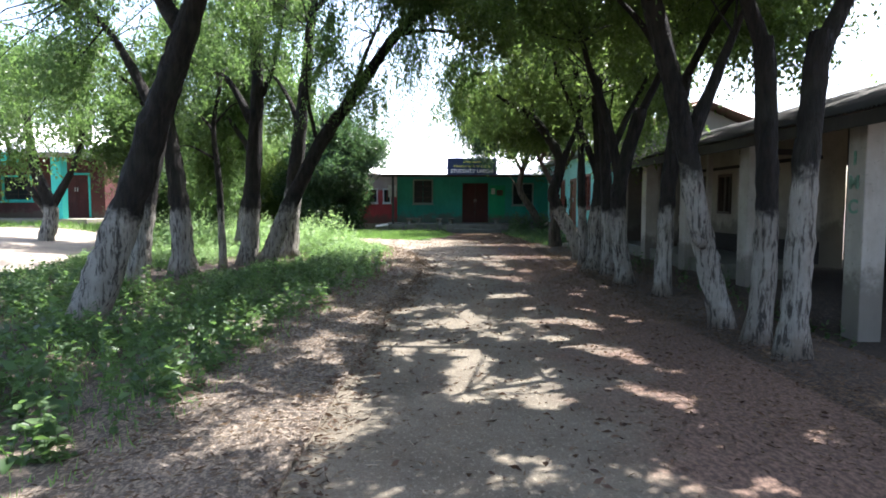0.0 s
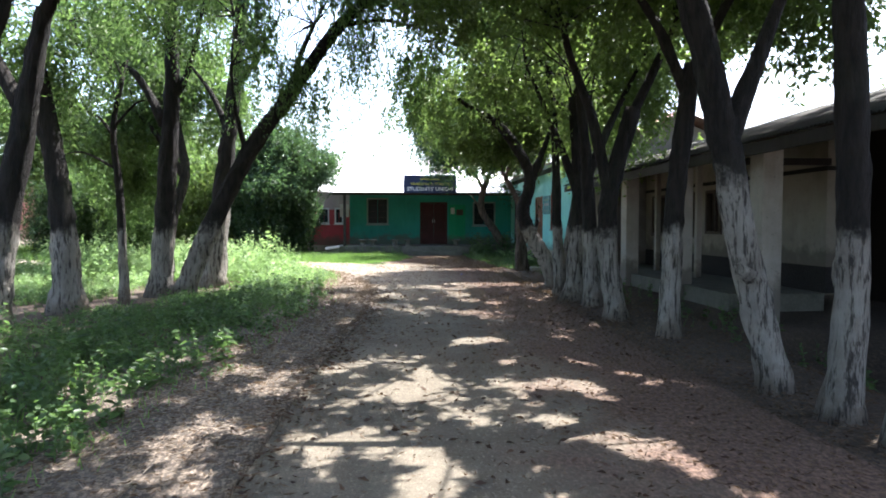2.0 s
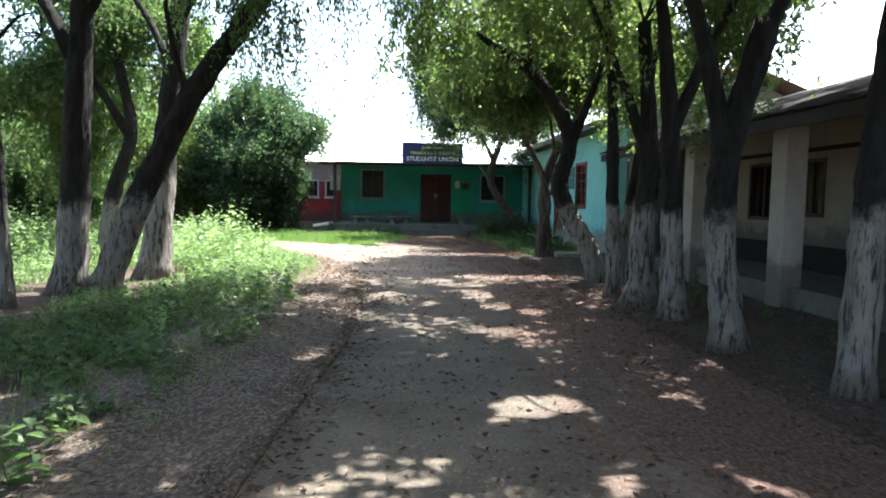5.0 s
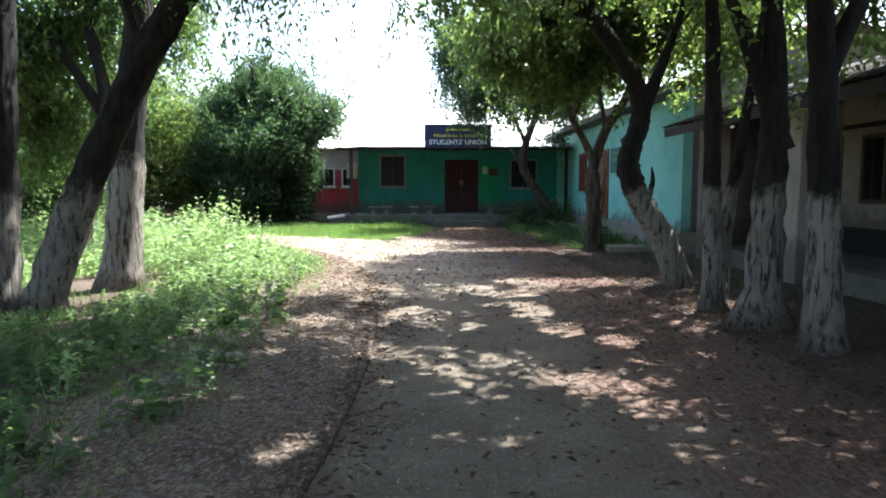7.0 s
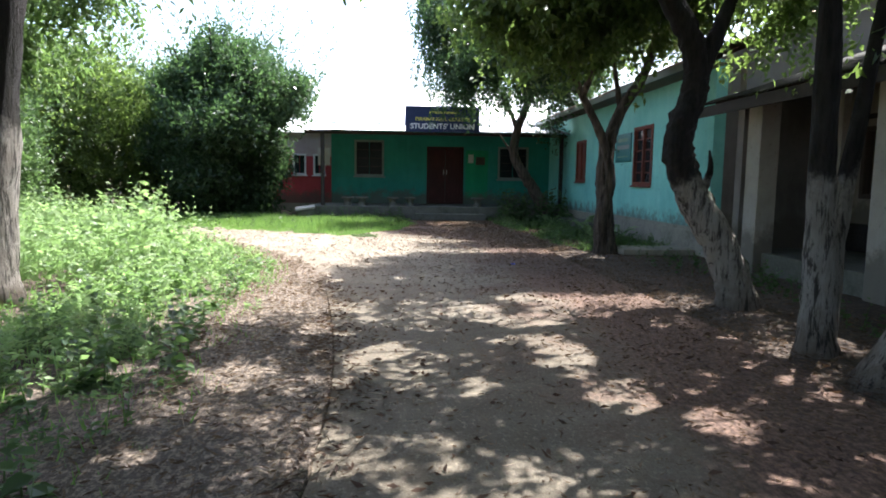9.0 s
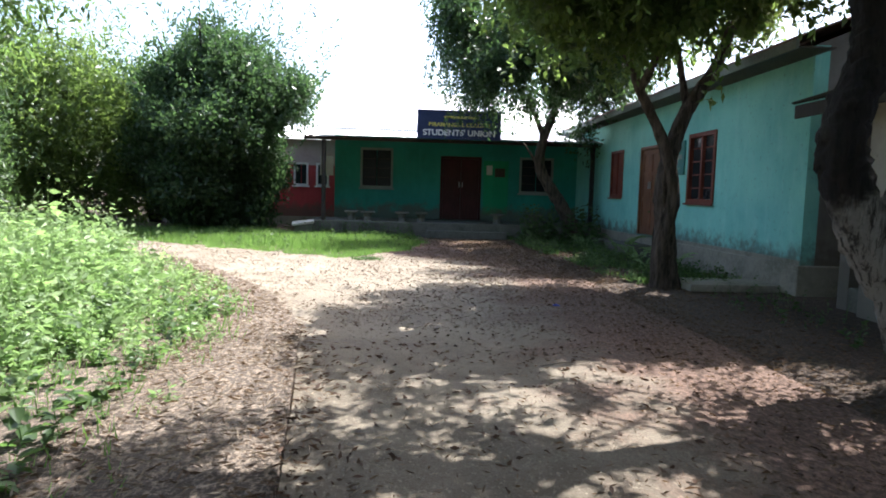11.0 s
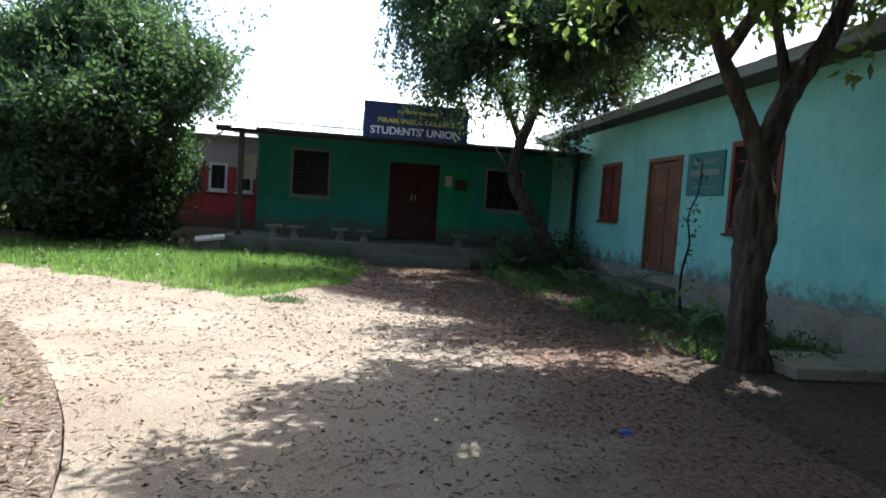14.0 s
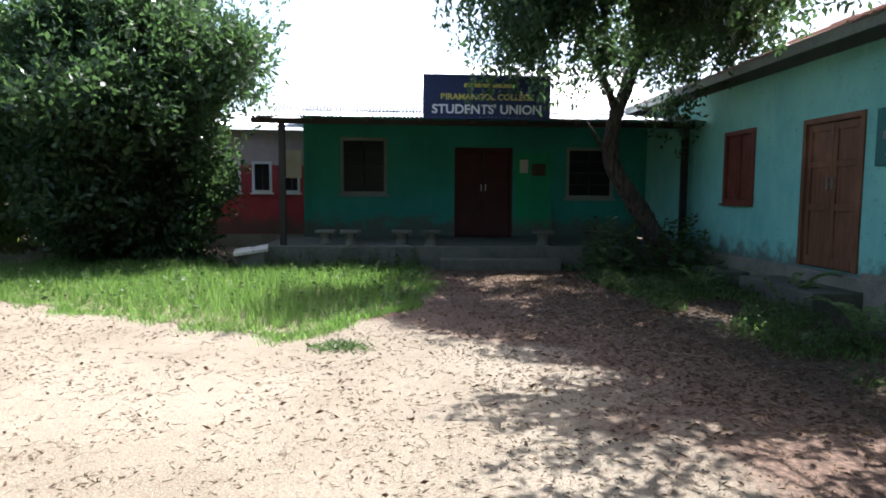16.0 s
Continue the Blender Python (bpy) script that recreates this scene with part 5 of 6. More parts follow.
tree("broadleaf_tree", "leaning tree with rough trunk in front of the union hall", [(5.2, 32.15, 0), (4.85, 32.15, 0.6), (4.40, 32.1, 1.3), (3.87, 32.1, 2.15), (3.92, 32.1, 2.97), (4.24, 32.1, 3.9), (4.5, 32.0, 5.2)], 0.225,
     [([(3.95, 32.1, 2.0), (3.6, 32.0, 2.5), (3.3, 31.9, 2.9)], 0.07), ([(3.95, 32.1, 3.1), (3.3, 31.8, 4.2), (2.6, 31.4, 4.8)], 0.09), ([(4.2, 32.1, 3.8), (4.9, 31.9, 4.8)], 0.08)],
     [((3.8, 31.0, 5.6), (2.4, 1.9, 1.4), 78), ((2.1, 30.8, 4.9), (1.4, 1.5, 0.9), 34), ((5.3, 31.6, 4.9), (1.6, 1.6, 1.1), 66), ((1.6, 30.6, 6.2), (1.0, 1.2, 1.0), 24), ((4.2, 28.6, 5.4), (1.8, 1.5, 0.8), 140), ((4.9, 27.0, 5.4), (1.4, 1.2, 0.7), 95), ((5.0, 32.0, 3.5), (0.4, 0.4, 0.3), 3)], LEAF_SHRUB, 41, drapes=[((1.0, 30.6, 5.9), (0.6, 0.8, 0.6), 12), ((1.8, 30.6, 5.2), (0.7, 0.8, 0.4), 10)], per=19, hang=0.5, spread=0.25, size=(0.13, 0.06), bark=BARK_GREY, taper=0.4, thick=1.0)

# the rows go on out of view at the start: trees added for shade
tree("willow_tree", WILLOW, [(3.6, 3.9, 0), (3.55, 3.9, 1.5), (3.4, 3.9, 3.4)], 0.19, [([(3.4, 3.9, 3.3), (2.6, 4.0, 4.6), (1.8, 4.1, 5.4)], 0.1)], [((2.0, 4.4, 6.0), (2.2, 1.9, 0.9), 46), ((4.2, 4.6, 5.8), (2.0, 1.9, 1.0), 70)], LEAF_WILLOW, 42, shade_cover=[((4.9, 5.2, 7.2), (2.0, 1.7, 0.45), 14), ((2.4, 5.4, 7.2), (2.0, 1.7, 0.45), 9)], thick=1.2, group=G_R)
tree("willow_tree", WILLOW, [(3.7, 1.2, 0), (3.6, 1.2, 1.5), (3.6, 1.2, 3.4)], 0.19, [([(3.6, 1.2, 3.3), (2.8, 1.4, 4.6), (2.2, 1.6, 5.4)], 0.1)], [((2.2, 1.8, 6.0), (2.2, 1.9, 0.9), 60), ((4.6, 2.2, 5.8), (1.9, 1.9, 1.0), 60)], LEAF_WILLOW, 43, shade_cover=[((5, 2.6, 7), (2.0, 1.7, 0.45), 14)], group=G_R)
tree("willow_tree", WILLOW, [(-4.9, 2.6, 0), (-4.8, 2.6, 1.5), (-4.6, 2.6, 3.6)], 0.2, [([(-4.6, 2.6, 3.5), (-3.8, 3.0, 4.8), (-3.0, 3.4, 5.6)], 0.1)], [((-2.6, 4.0, 6.2), (1.9, 1.9, 0.9), 42), ((-1.1, 6.0, 7.0), (1.5, 1.2, 0.6), 95), ((-4.8, 3.6, 6.0), (2.0, 2.0, 1.0), 60), ((-3.2, 5.4, 6.5), (1.6, 1.4, 0.5), 55)], LEAF_WILLOW, 44, thick=1.3, group=G_L)


def shrub(name, label, at, r, h, leaf, seed, n, size=(0.12, 0.05), stems=7, hang=0.3, per=5, low=0.15, waist=1.0):
    """A many-stemmed shrub or bushy tree: stems fanning from the foot and an uneven crown down to the ground."""
    rng = np.random.default_rng(seed)
    z0 = terrain(at[0], at[1])
    t = thing(name, label, "shrub" if h < 3.5 else "tree", (at[0], at[1], z0))
    for i in range(stems):
        a = 2 * math.pi * i / stems + rng.uniform(-0.3, 0.3)
        top = Vector((math.cos(a) * r * 0.55, math.sin(a) * r * 0.55, h * rng.uniform(0.6, 0.9)))
        bm = bmesh.new()
        l = smooth_line([Vector((math.cos(a) * 0.12, math.sin(a) * 0.12, -0.1)), top * 0.45 + Vector((0, 0, h * 0.1)), top], 4)
        tube(bm, l, [0.055 * h / 5 * (1 - 0.7 * k / (len(l) - 1)) for k in range(len(l))], 7, 0.15, seed + i)
        part("stem", bm, BARK, t, "", True)
    lumps = [((r * 0.62, -r * 0.25, h * 0.62), (r * 0.5, r * 0.45, h * 0.15), n // 10)]
    k = 9
    for i in range(k):
        a = 2 * math.pi * i / k * 1.618 * 2
        f = (i + 0.5) / k
        rr = r * (0.62 if f < 0.65 else 0.62 * (1.35 - f))
        slim = waist + (1 - waist) * min(1.0, f / 0.5)
        rr *= slim
        lumps.append(((math.cos(a) * rr * 0.75, math.sin(a) * rr * 0.75, h * (low + 0.1 + 0.72 * f)), (slim * r * 0.5 * rng.uniform(0.8, 1.2), slim * r * 0.5 * rng.uniform(0.8, 1.2), h * 0.17 * rng.uniform(0.8, 1.3)), n // k))
    f, a, le, w = clumped(rng, lumps, per, 0.2, hang, *size)
    a[:, 2] += 0.5
    # long shoots that break the outline
    for i in range(200):
        c, rr, _ = lumps[rng.choice([0, 4, 5, 6, 7, 8, 9])]
        u = rng.normal(size=3)
        u[2] = abs(u[2]) * 0.8
        u /= np.linalg.norm(u)
        way = u + np.array((0, 0, 0.9))
        s = np.linspace(0, 1, 26)[:, None]
        f = np.concatenate([f, np.array(c) + u * np.array(rr) * 0.95 + s * way * rng.uniform(0.35, 1.35) * h / 6.5 + rng.normal(size=(26, 3)) * 0.05])
        a = np.concatenate([a, rng.normal(size=(26, 3)) + way * 0.7])
        le = np.concatenate([le, size[0] * rng.uniform(0.6, 1.1, 26)])
        w = np.concatenate([w, size[1] * rng.uniform(0.6, 1.0, 26)])
    keep = f[:, 2] > 0.05
    part("crown", leaf_mesh("crown", f[keep], a[keep], le[keep], w[keep], leaf, rng=rng), leaf, t)
    return t


shrub("bushy_tree", "broad dark green bushy tree with leaves down to the ground", (-6.2, 33.7), 3.0, 6.8, LEAF_SHRUB, 51, 2100, (0.17, 0.07), 9, low=-0.06, waist=0.52)
shrub("bushy_tree", "dense bushy tree behind the lawn", (-11.4, 34.5), 3.0, 6.4, LEAF_BROAD, 52, 750, (0.17, 0.07), 8, low=-0.05)
shrub("bushy_tree", "dense bushy tree behind the lawn", (-16.8, 37.5), 3.6, 6.0, LEAF_WILLOW, 53, 600, (0.2, 0.08), 8, low=-0.05)
shrub("bushy_tree", "bright green bush beside the yard", (-12.0, 29.6), 1.9, 3.8, LEAF_WEED, 54, 600, (0.15, 0.06), 8, low=-0.05)
shrub("bushy_tree", "bright green bush beside the yard", (-10.2, 26.6), 1.5, 3.0, LEAF_WEED, 55, 420, (0.14, 0.06), 8, low=-0.05)
shrub("bushy_tree", "dense bushy tree behind the lawn", (-9.2, 37.0), 2.7, 5.6, LEAF_BROAD, 62, 500, (0.18, 0.075), 8, low=-0.05)
shrub("garden_shrub", "dark shrub at the yard building's corner", (-11.9, 25.8), 1.4, 3.8, LEAF_SHRUB, 63, 380, (0.12, 0.055), 6, low=-0.05)
shrub("bushy_tree", "far tree over the roofs", (-21, 44), 4.2, 7.5, LEAF_WILLOW, 56, 420, (0.26, 0.11), 8, low=-0.05)
shrub("bushy_tree", "far tree over the roofs", (-27, 36), 4.0, 7.0, LEAF_BROAD, 57, 380, (0.26, 0.11), 8, low=-0.05)
shrub("bushy_tree", "dense tree beyond the yard", (-24.5, 22), 3.2, 6.5, LEAF_WILLOW, 58, 420, (0.2, 0.08), 8, low=-0.05)
shrub("bushy_tree", "tree behind the veranda hall", (15.5, 12.5), 3.0, 6.0, LEAF_WEED, 59, 300, (0.2, 0.08), 8, low=-0.05)
shrub("bushy_tree", "tree behind the veranda hall", (14.5, 6.5), 3.0, 6.0, LEAF_BROAD, 60, 300, (0.2, 0.08), 8, low=-0.05)
shrub("bushy_tree", "tree behind the veranda hall", (16.5, 20.0), 3.2, 7.0, LEAF_BROAD, 61, 300, (0.2, 0.08), 8, low=-0.05)


# ---- low plants ----
def inside(x, y, poly):
    hit = np.zeros(len(x), bool)
    for (x0, y0), (x1, y1) in zip(poly, poly[1:] + poly[:1]):
        cross = ((y0 > y) != (y1 > y)) & (x < (x1 - x0) * (y - y0) / (y1 - y0 + 1e-9) + x0)
        hit ^= cross
    return hit


def border(x, y, line):
    """The distance of each point to a broken line."""
    best = np.full(len(x), 99.0)
    for (x0, y0), (x1, y1) in zip(line, line[1:]):
        t = np.clip(((x - x0) * (x1 - x0) + (y - y0) * (y1 - y0)) / ((x1 - x0) ** 2 + (y1 - y0) ** 2), 0, 1)
        best = np.minimum(best, np.hypot(x - x0 - t * (x1 - x0), y - y0 - t * (y1 - y0)))
    return best


def rough_patch(x, y, k, seed):
    return np.array([noise.noise(Vector((a * k, b * k, seed))) for a, b in zip(x, y)])


def heights(x, y):
    return np.array([terrain(a, b) for a, b in zip(x, y)])


def weeds(name, label, x, y, tall, leaf, seed, leaves=11, size=(0.08, 0.04), broad=False):
    """Upright leafy weeds, a stem each with leaves all the way up, in one mesh."""
    rng = np.random.default_rng(seed)
    n = len(x)
    z = heights(x, y)
    lean = rng.normal(size=(n, 2)) * 0.16
    k = np.tile(np.linspace(0.12, 1.0, leaves), n)
    i = np.repeat(np.arange(n), leaves)
    top = tall[i]
    at = np.stack([x[i] + lean[i, 0] * k * top, y[i] + lean[i, 1] * k * top, z[i] + k * top], 1)
    turn = rng.uniform(0, 2 * math.pi, len(i))
    axis = np.stack([np.cos(turn), np.sin(turn), rng.uniform(-0.35, 0.75, len(i))], 1)
    s = (1.15 - 0.55 * k) * rng.uniform(0.6, 1.35, len(i)) * np.clip(np.exp(0.35 * rng.normal(size=n)), 0.5, 1.45)[i] * (0.6 + 0.9 * np.minimum(top, 0.9))
    stem_at = np.stack([x, y, z - 0.02], 1)
    stem_ax = np.stack([lean[:, 0], lean[:, 1], np.ones(n)], 1)
    at = np.concatenate([at, stem_at])
    axis = np.concatenate([axis, stem_ax])
    L = np.concatenate([s * size[0], tall])
    W = np.concatenate([s * size[1], np.full(n, 0.009)])
    me = ovate_mesh(name, at, axis, L, W, leaf, rng) if broad else leaf_mesh(name, at, axis, L, W, leaf, rng=rng)
    return tagged(new(name, me), label, "weeds", kind="stuff")


def blades(name, label, x, y, tall, leaf, seed, width=0.008, lean=0.35, lift=0.02, category="grass"):
    rng = np.random.default_rng(seed)
    n = len(x)
    at = np.stack([x, y, heights(x, y) + lift], 1)
    axis = np.stack([rng.normal(size=n) * lean, rng.normal(size=n) * lean, np.ones(n)], 1)
    return tagged(new(name, leaf_mesh(name, at, axis, tall, width, leaf, 0.05, rng)), label, category, kind="stuff")


def scatter(seed, n, x0, x1, y0, y1):
    rng = np.random.default_rng(seed)
    return rng.uniform(x0, x1, n), rng.uniform(y0, y1, n), rng


# where the slab's left edge and the weeds' edge run
EDGE_Y = np.array([p.y for p in ROAD_LEFT])
EDGE_X = np.array([p.x for p in ROAD_LEFT])


def weed_edge(y):
    e = np.interp(y, EDGE_Y, EDGE_X)
    return np.where(y < 18.5, e - 0.85 - 0.02 * np.maximum(12 - y, 0), e - 0.85 + np.minimum(0.2 * (y - 18.5), 0.3) - 0.03 * np.maximum(y - 21, 0))


TRUNKS = ((-4.43, 7.77), (-5.72, 11.8), (-5.53, 13.5), (-5.08, 14.65), (-4.85, 15.8), (-4.45, 15.95), (-4.35, 17.75), (-6.9, 21.5))
YARD_EDGE = lambda y: -9.0 - 0.22 * np.maximum(y - 14, 0)
x, y, rng = scatter(71, 17000, -10.5, -0.8, -3, 28.5)
e = weed_edge(y) + 0.5 * rough_patch(x, y, 1.1, 2.0)
ok = (x < e) & ~((x < YARD_EDGE(y)) & (y > 13) & (y < 25)) & (rough_patch(x, y, 0.8, 5.0) > np.where(y < 14, -0.08, np.where(y < 18, -0.28, -0.8)))
x, y, e = x[ok], y[ok], e[ok]
tall = (0.12 + 0.30 * np.clip((e - x) / 1.2, 0, 1)) * rng.uniform(0.5, 1.5, len(x))
tall *= np.where(y > 18, 1.25, 1.0) * np.clip(1.0 + 1.3 * rough_patch(x, y, 0.7, 11.0), 0.35, 1.9)
# low and thin round the trunks, with bare soil at their feet
near = np.min([np.hypot(x - a, y - b) for a, b in TRUNKS], axis=0)
tall *= np.clip(0.25 + (near - 0.4) / 1.5, 0.25, 1)
grove = (y > 11.2) & (y < 18.8)
tall = np.where(grove, np.minimum(tall, np.where(x > -3.2, 0.42, 0.26)), tall) * np.interp(y, (4.0, 8.0, 16.5, 18.5), (0.9, 0.8, 0.75, 1.0))
ok = (near > 0.38) & ~(grove & (x < -3.5) & (near < 1.5) & (rough_patch(x, y, 0.9, 14.0) > -0.12))
x, y, tall = x[ok], y[ok], tall[ok]
# further along, weeds take the lighter leaf, sunlight put into their colour
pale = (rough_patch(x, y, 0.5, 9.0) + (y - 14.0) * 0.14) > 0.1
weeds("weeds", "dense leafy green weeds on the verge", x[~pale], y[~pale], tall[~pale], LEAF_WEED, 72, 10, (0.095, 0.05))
weeds("weeds", "weeds with full sun put into their paler leaf colour", x[pale], y[pale], tall[pale] * 1.1, LEAF_PALE, 73, 13, (0.09, 0.037))
# larger broad-leaved plants close to the road
x, y, rng = scatter(74, 1900, -6.5, -1.3, 0.5, 20.5)
ok = (x < weed_edge(y) - 0.1) & ((y < 11.5) | (x > -3.7))
x, y = x[ok], y[ok]
weeds("broad_leaved_weeds", "taller broad-leaved weeds with large leaves", x, y, rng.uniform(0.2, 0.55, len(x)) * np.interp(y, (4.0, 8.0), (1.0, 0.75)), LEAF_BROAD_WEED, 75, 10, (0.105, 0.072), True)
x, y, rng = scatter(76, 52000, -11, -0.8, -3, 29)
e = weed_edge(y) + 0.25 * rough_patch(x, y, 1.8, 3.0)
ok = (x < e + 0.12) & ~((x < YARD_EDGE(y)) & (y > 13) & (y < 25)) & (rough_patch(x, y, 0.6, 8.0) > np.where(y < 18, -0.25, -0.8)) & ~((y > 11.2) & (y < 18.8) & (rough_patch(x, y, 0.9, 14.0) > 0.1) & (x < -3.5))
blades("rough_grass", "rough grass among the weeds", x[ok], y[ok], rng.uniform(0.06, 0.24, ok.sum()) * np.interp(y[ok], (16.0, 19.0), (0.7, 1.0)), LEAF_GRASS, 77, 0.011, 0.4)
# lawn before the hall
x, y, rng = scatter(78, 90000, -12, 0.45, 26.7, 36)
ok = inside(x, y, LAWN) & (y < 32.6 + 0.55 * np.maximum(-3 - x, 0))
x, y = x[ok], y[ok]
d = border(x, y, LAWN[:7])
keep = rng.uniform(0, 1, len(x)) < np.clip(0.25 + d / 0.35, 0, 1)
x, y, d = x[keep], y[keep], d[keep]
blades("lawn_grass", "bright green uncut lawn grass", x, y, rng.uniform(0.09, 0.24, len(x)) * np.clip(0.25 + d / 0.6, 0, 1) * (1 + 0.5 * rough_patch(x, y, 1.1, 6.0)), LEAF_GRASS, 79, 0.012, 0.35, 0.03)
# ragged grass over the lawn's rim
rng = np.random.default_rng(116)
rim = np.array(LAWN[:6])
k = rng.integers(0, 5, 9000)
t = rng.uniform(0, 1, (9000, 1))
at = rim[k] * (1 - t) + rim[k + 1] * t + rng.normal(size=(9000, 2)) * (0.11, 0.11)
x, y = at[:, 0] + 0.25 * rough_patch(at[:, 0], at[:, 1], 1.3, 31.0), at[:, 1] - 0.05 + 0.3 * rough_patch(at[:, 0], at[:, 1], 1.1, 32.0)
ok = rough_patch(x, y, 2.0, 33.0) > -0.2
blades("lawn_grass", "ragged tufts of grass along the lawn's rim", x[ok], y[ok], rng.uniform(0.04, 0.14, ok.sum()), LEAF_GRASS, 117, 0.012, 0.6, 0.02)
x, y, rng = scatter(80, 900, -10, 0.2, 27.2, 33.5)
ok = inside(x, y, LAWN)
weeds("weeds", "scattered weeds on the lawn", x[ok], y[ok], rng.uniform(0.12, 0.35, ok.sum()), LEAF_WEED, 81, 9)
# the bed along the turquoise house and before the hall
BED = [(2.95, 32.4), (3.05, 29.5), (3.35, 26.8), (3.3, 24.6), (3.7, 23.2), (4.7, 22.7), (5.6, 23.5), (5.0, 27.5), (5.0, 29.5), (5.6, 31), (5.7, 32.4)]
x, y, rng = scatter(82, 2600, 2.8, 5.8, 22.5, 32.6)
ok = inside(x, y, BED) & (rough_patch(x, y, 0.9, 4.0) > -0.12)
weeds("weeds", "shaded weeds along the house", x[ok], y[ok], rng.uniform(0.1, 0.32, ok.sum()), LEAF_WEED, 83, 9)
x, y, rng = scatter(84, 9000, 2.8, 5.8, 22.5, 32.6)
ok = inside(x, y, BED) & (rough_patch(x, y, 0.9, 4.0) > -0.2)
blades("rough_grass", "thin grass in the bed along the house", x[ok], y[ok], rng.uniform(0.06, 0.2, ok.sum()), LEAF_GRASS, 85, 0.01, 0.45)
x, y, rng = scatter(86, 60, 3.2, 5.6, 31.0, 32.4)
weeds("tall_weeds", "tall weeds before the veranda", x, y, rng.uniform(0.5, 1.15, len(x)), LEAF_WEED, 87, 16, (0.13, 0.06))
x, y, rng = scatter(88, 110, -3.6, 0.1, 32.1, 32.55)
weeds("tall_weeds", "weeds along the veranda's foot", x, y, rng.uniform(0.2, 0.55, len(x)), LEAF_WEED, 89, 10)
x, y, rng = scatter(90, 160, 4.2, 5.4, 8.0, 22.0)
weeds("weeds", "sparse weeds in the shade along the hall", x, y, rng.uniform(0.1, 0.35, len(x)), LEAF_WEED, 91, 9)
# yard edge grass
x, y, rng = scatter(92, 26000, -26, -9, 23.5, 31)
blades("rough_grass", "rough grass along the far yard", x, y, rng.uniform(0.12, 0.4, len(x)), LEAF_GRASS, 93, 0.02, 0.4)


# ---- fallen leaves ----
def fallen(name, label, x, y, lift, seed, length=(0.03, 0.085), width=(0.006, 0.016), leaf=LEAF_DRY):
    rng = np.random.default_rng(seed)
    n = len(x)
    z = np.full(n, 0.004) if np.isscalar(lift) else lift
    a = rng.uniform(0, 2 * math.pi, n)
    axis = np.stack([np.cos(a), np.sin(a), rng.uniform(-0.05, 0.35, n)], 1)
    return tagged(new(name, leaf_mesh(name, np.stack([x, y, z], 1), axis, rng.uniform(*length, n), rng.uniform(*width, n), leaf, 0.25, rng)), label, "leaves", kind="stuff")


x, y, rng = scatter(94, 64000, -0.9, 3.4, 0.5, 32.4)
side = np.interp(y, EDGE_Y[:80], EDGE_X[:80])
dense = 0.18 + 0.8 * np.clip((x - 0.9 + rough_patch(x, y, 0.8, 1.0)) / 1.6, 0, 1)
ok = (x > side) & (rng.uniform(0, 1, len(x)) < dense) & ~inside(x, y, LAWN)
fallen("fallen_leaves", "thin dry leaves scattered over the drive", x[ok], y[ok], 0.0, 95, (0.02, 0.065), (0.005, 0.013))
x, y, rng = scatter(96, 30000, -6.5, 1.5, 19.5, 30)
ok = (x > np.interp(y, EDGE_Y, EDGE_X)) & ~inside(x, y, LAWN) & (rough_patch(x, y, 2.2, 7.0) + 0.5 * rough_patch(x, y, 0.7, 3.0) > -0.12)
fallen("fallen_leaves", "dry leaves on the sunlit drive", x[ok], y[ok], 0.0, 97, (0.012, 0.055), (0.004, 0.011))
x, y, rng = scatter(104, 26000, 0.2, 4.6, 23.5, 32.3)
ok = rng.uniform(0, 1, len(x)) < np.clip(0.10 + (x - 0.6 + 0.2 * (y - 27) + 0.9 * rough_patch(x, y, 1.0, 15.0)) / 2.2, 0.05, 0.85)
ok &= ~inside(x, y, LAWN)
x, y = x[ok], y[ok]
cut = len(x) * 2 // 3
fallen("fallen_leaves", "brown leaf litter drifted before the veranda", x[:cut], y[:cut], 0.006 + rng.uniform(0, 0.012, cut), 105, (0.025, 0.085), (0.007, 0.018))
fallen("fallen_leaves", "bleached leaves among the brown litter", x[cut:], y[cut:], 0.008 + rng.uniform(0, 0.012, len(x) - cut), 106, (0.04, 0.11), (0.004, 0.010), LEAF_STRAW)
x, y, rng = scatter(107, 5200, -6.0, 2.5, 19.5, 30)
ok = (x > np.interp(y, EDGE_Y, EDGE_X)) & ~inside(x, y, LAWN)
fallen("fallen_leaves", "thin pale stalks and leaves on the sunlit drive", x[ok], y[ok], 0.0, 108, (0.04, 0.12), (0.003, 0.008), LEAF_STRAW)
x, y, rng = scatter(109, 3700, -6.0, 3.2, 18.5, 31.5)
ok = (x > np.interp(y, EDGE_Y, EDGE_X) + 0.03) & ~inside(x, y, LAWN) & (rng.uniform(0, 1, len(x)) < 0.55 + 0.6 * rough_patch(x, y, 0.9, 21.0))
fallen("fallen_leaves", "dark curled brown leaves on the sunlit drive", x[ok], y[ok], 0.004 + rng.uniform(0, 0.01, ok.sum()), 110, (0.025, 0.07), (0.011, 0.026), LEAF_BROWN)
x, y, rng = scatter(111, 3600, -1.0, 3.6, 1.0, 19.0)
ok = (x > np.interp(y, EDGE_Y, EDGE_X) + 0.03) & (rng.uniform(0, 1, len(x)) < 0.5 + 0.6 * rough_patch(x, y, 0.9, 22.0))
fallen("fallen_leaves", "dark curled brown leaves under the trees", x[ok], y[ok], 0.004 + rng.uniform(0, 0.01, ok.sum()), 112, (0.035, 0.085), (0.014, 0.032), LEAF_BROWN)
x, y, rng = scatter(98, 40000, -4.5, -0.3, 0.5, 26)
e = np.interp(y, EDGE_Y, EDGE_X)
ok = (x < e - 0.02) & (x > e - 1.25)
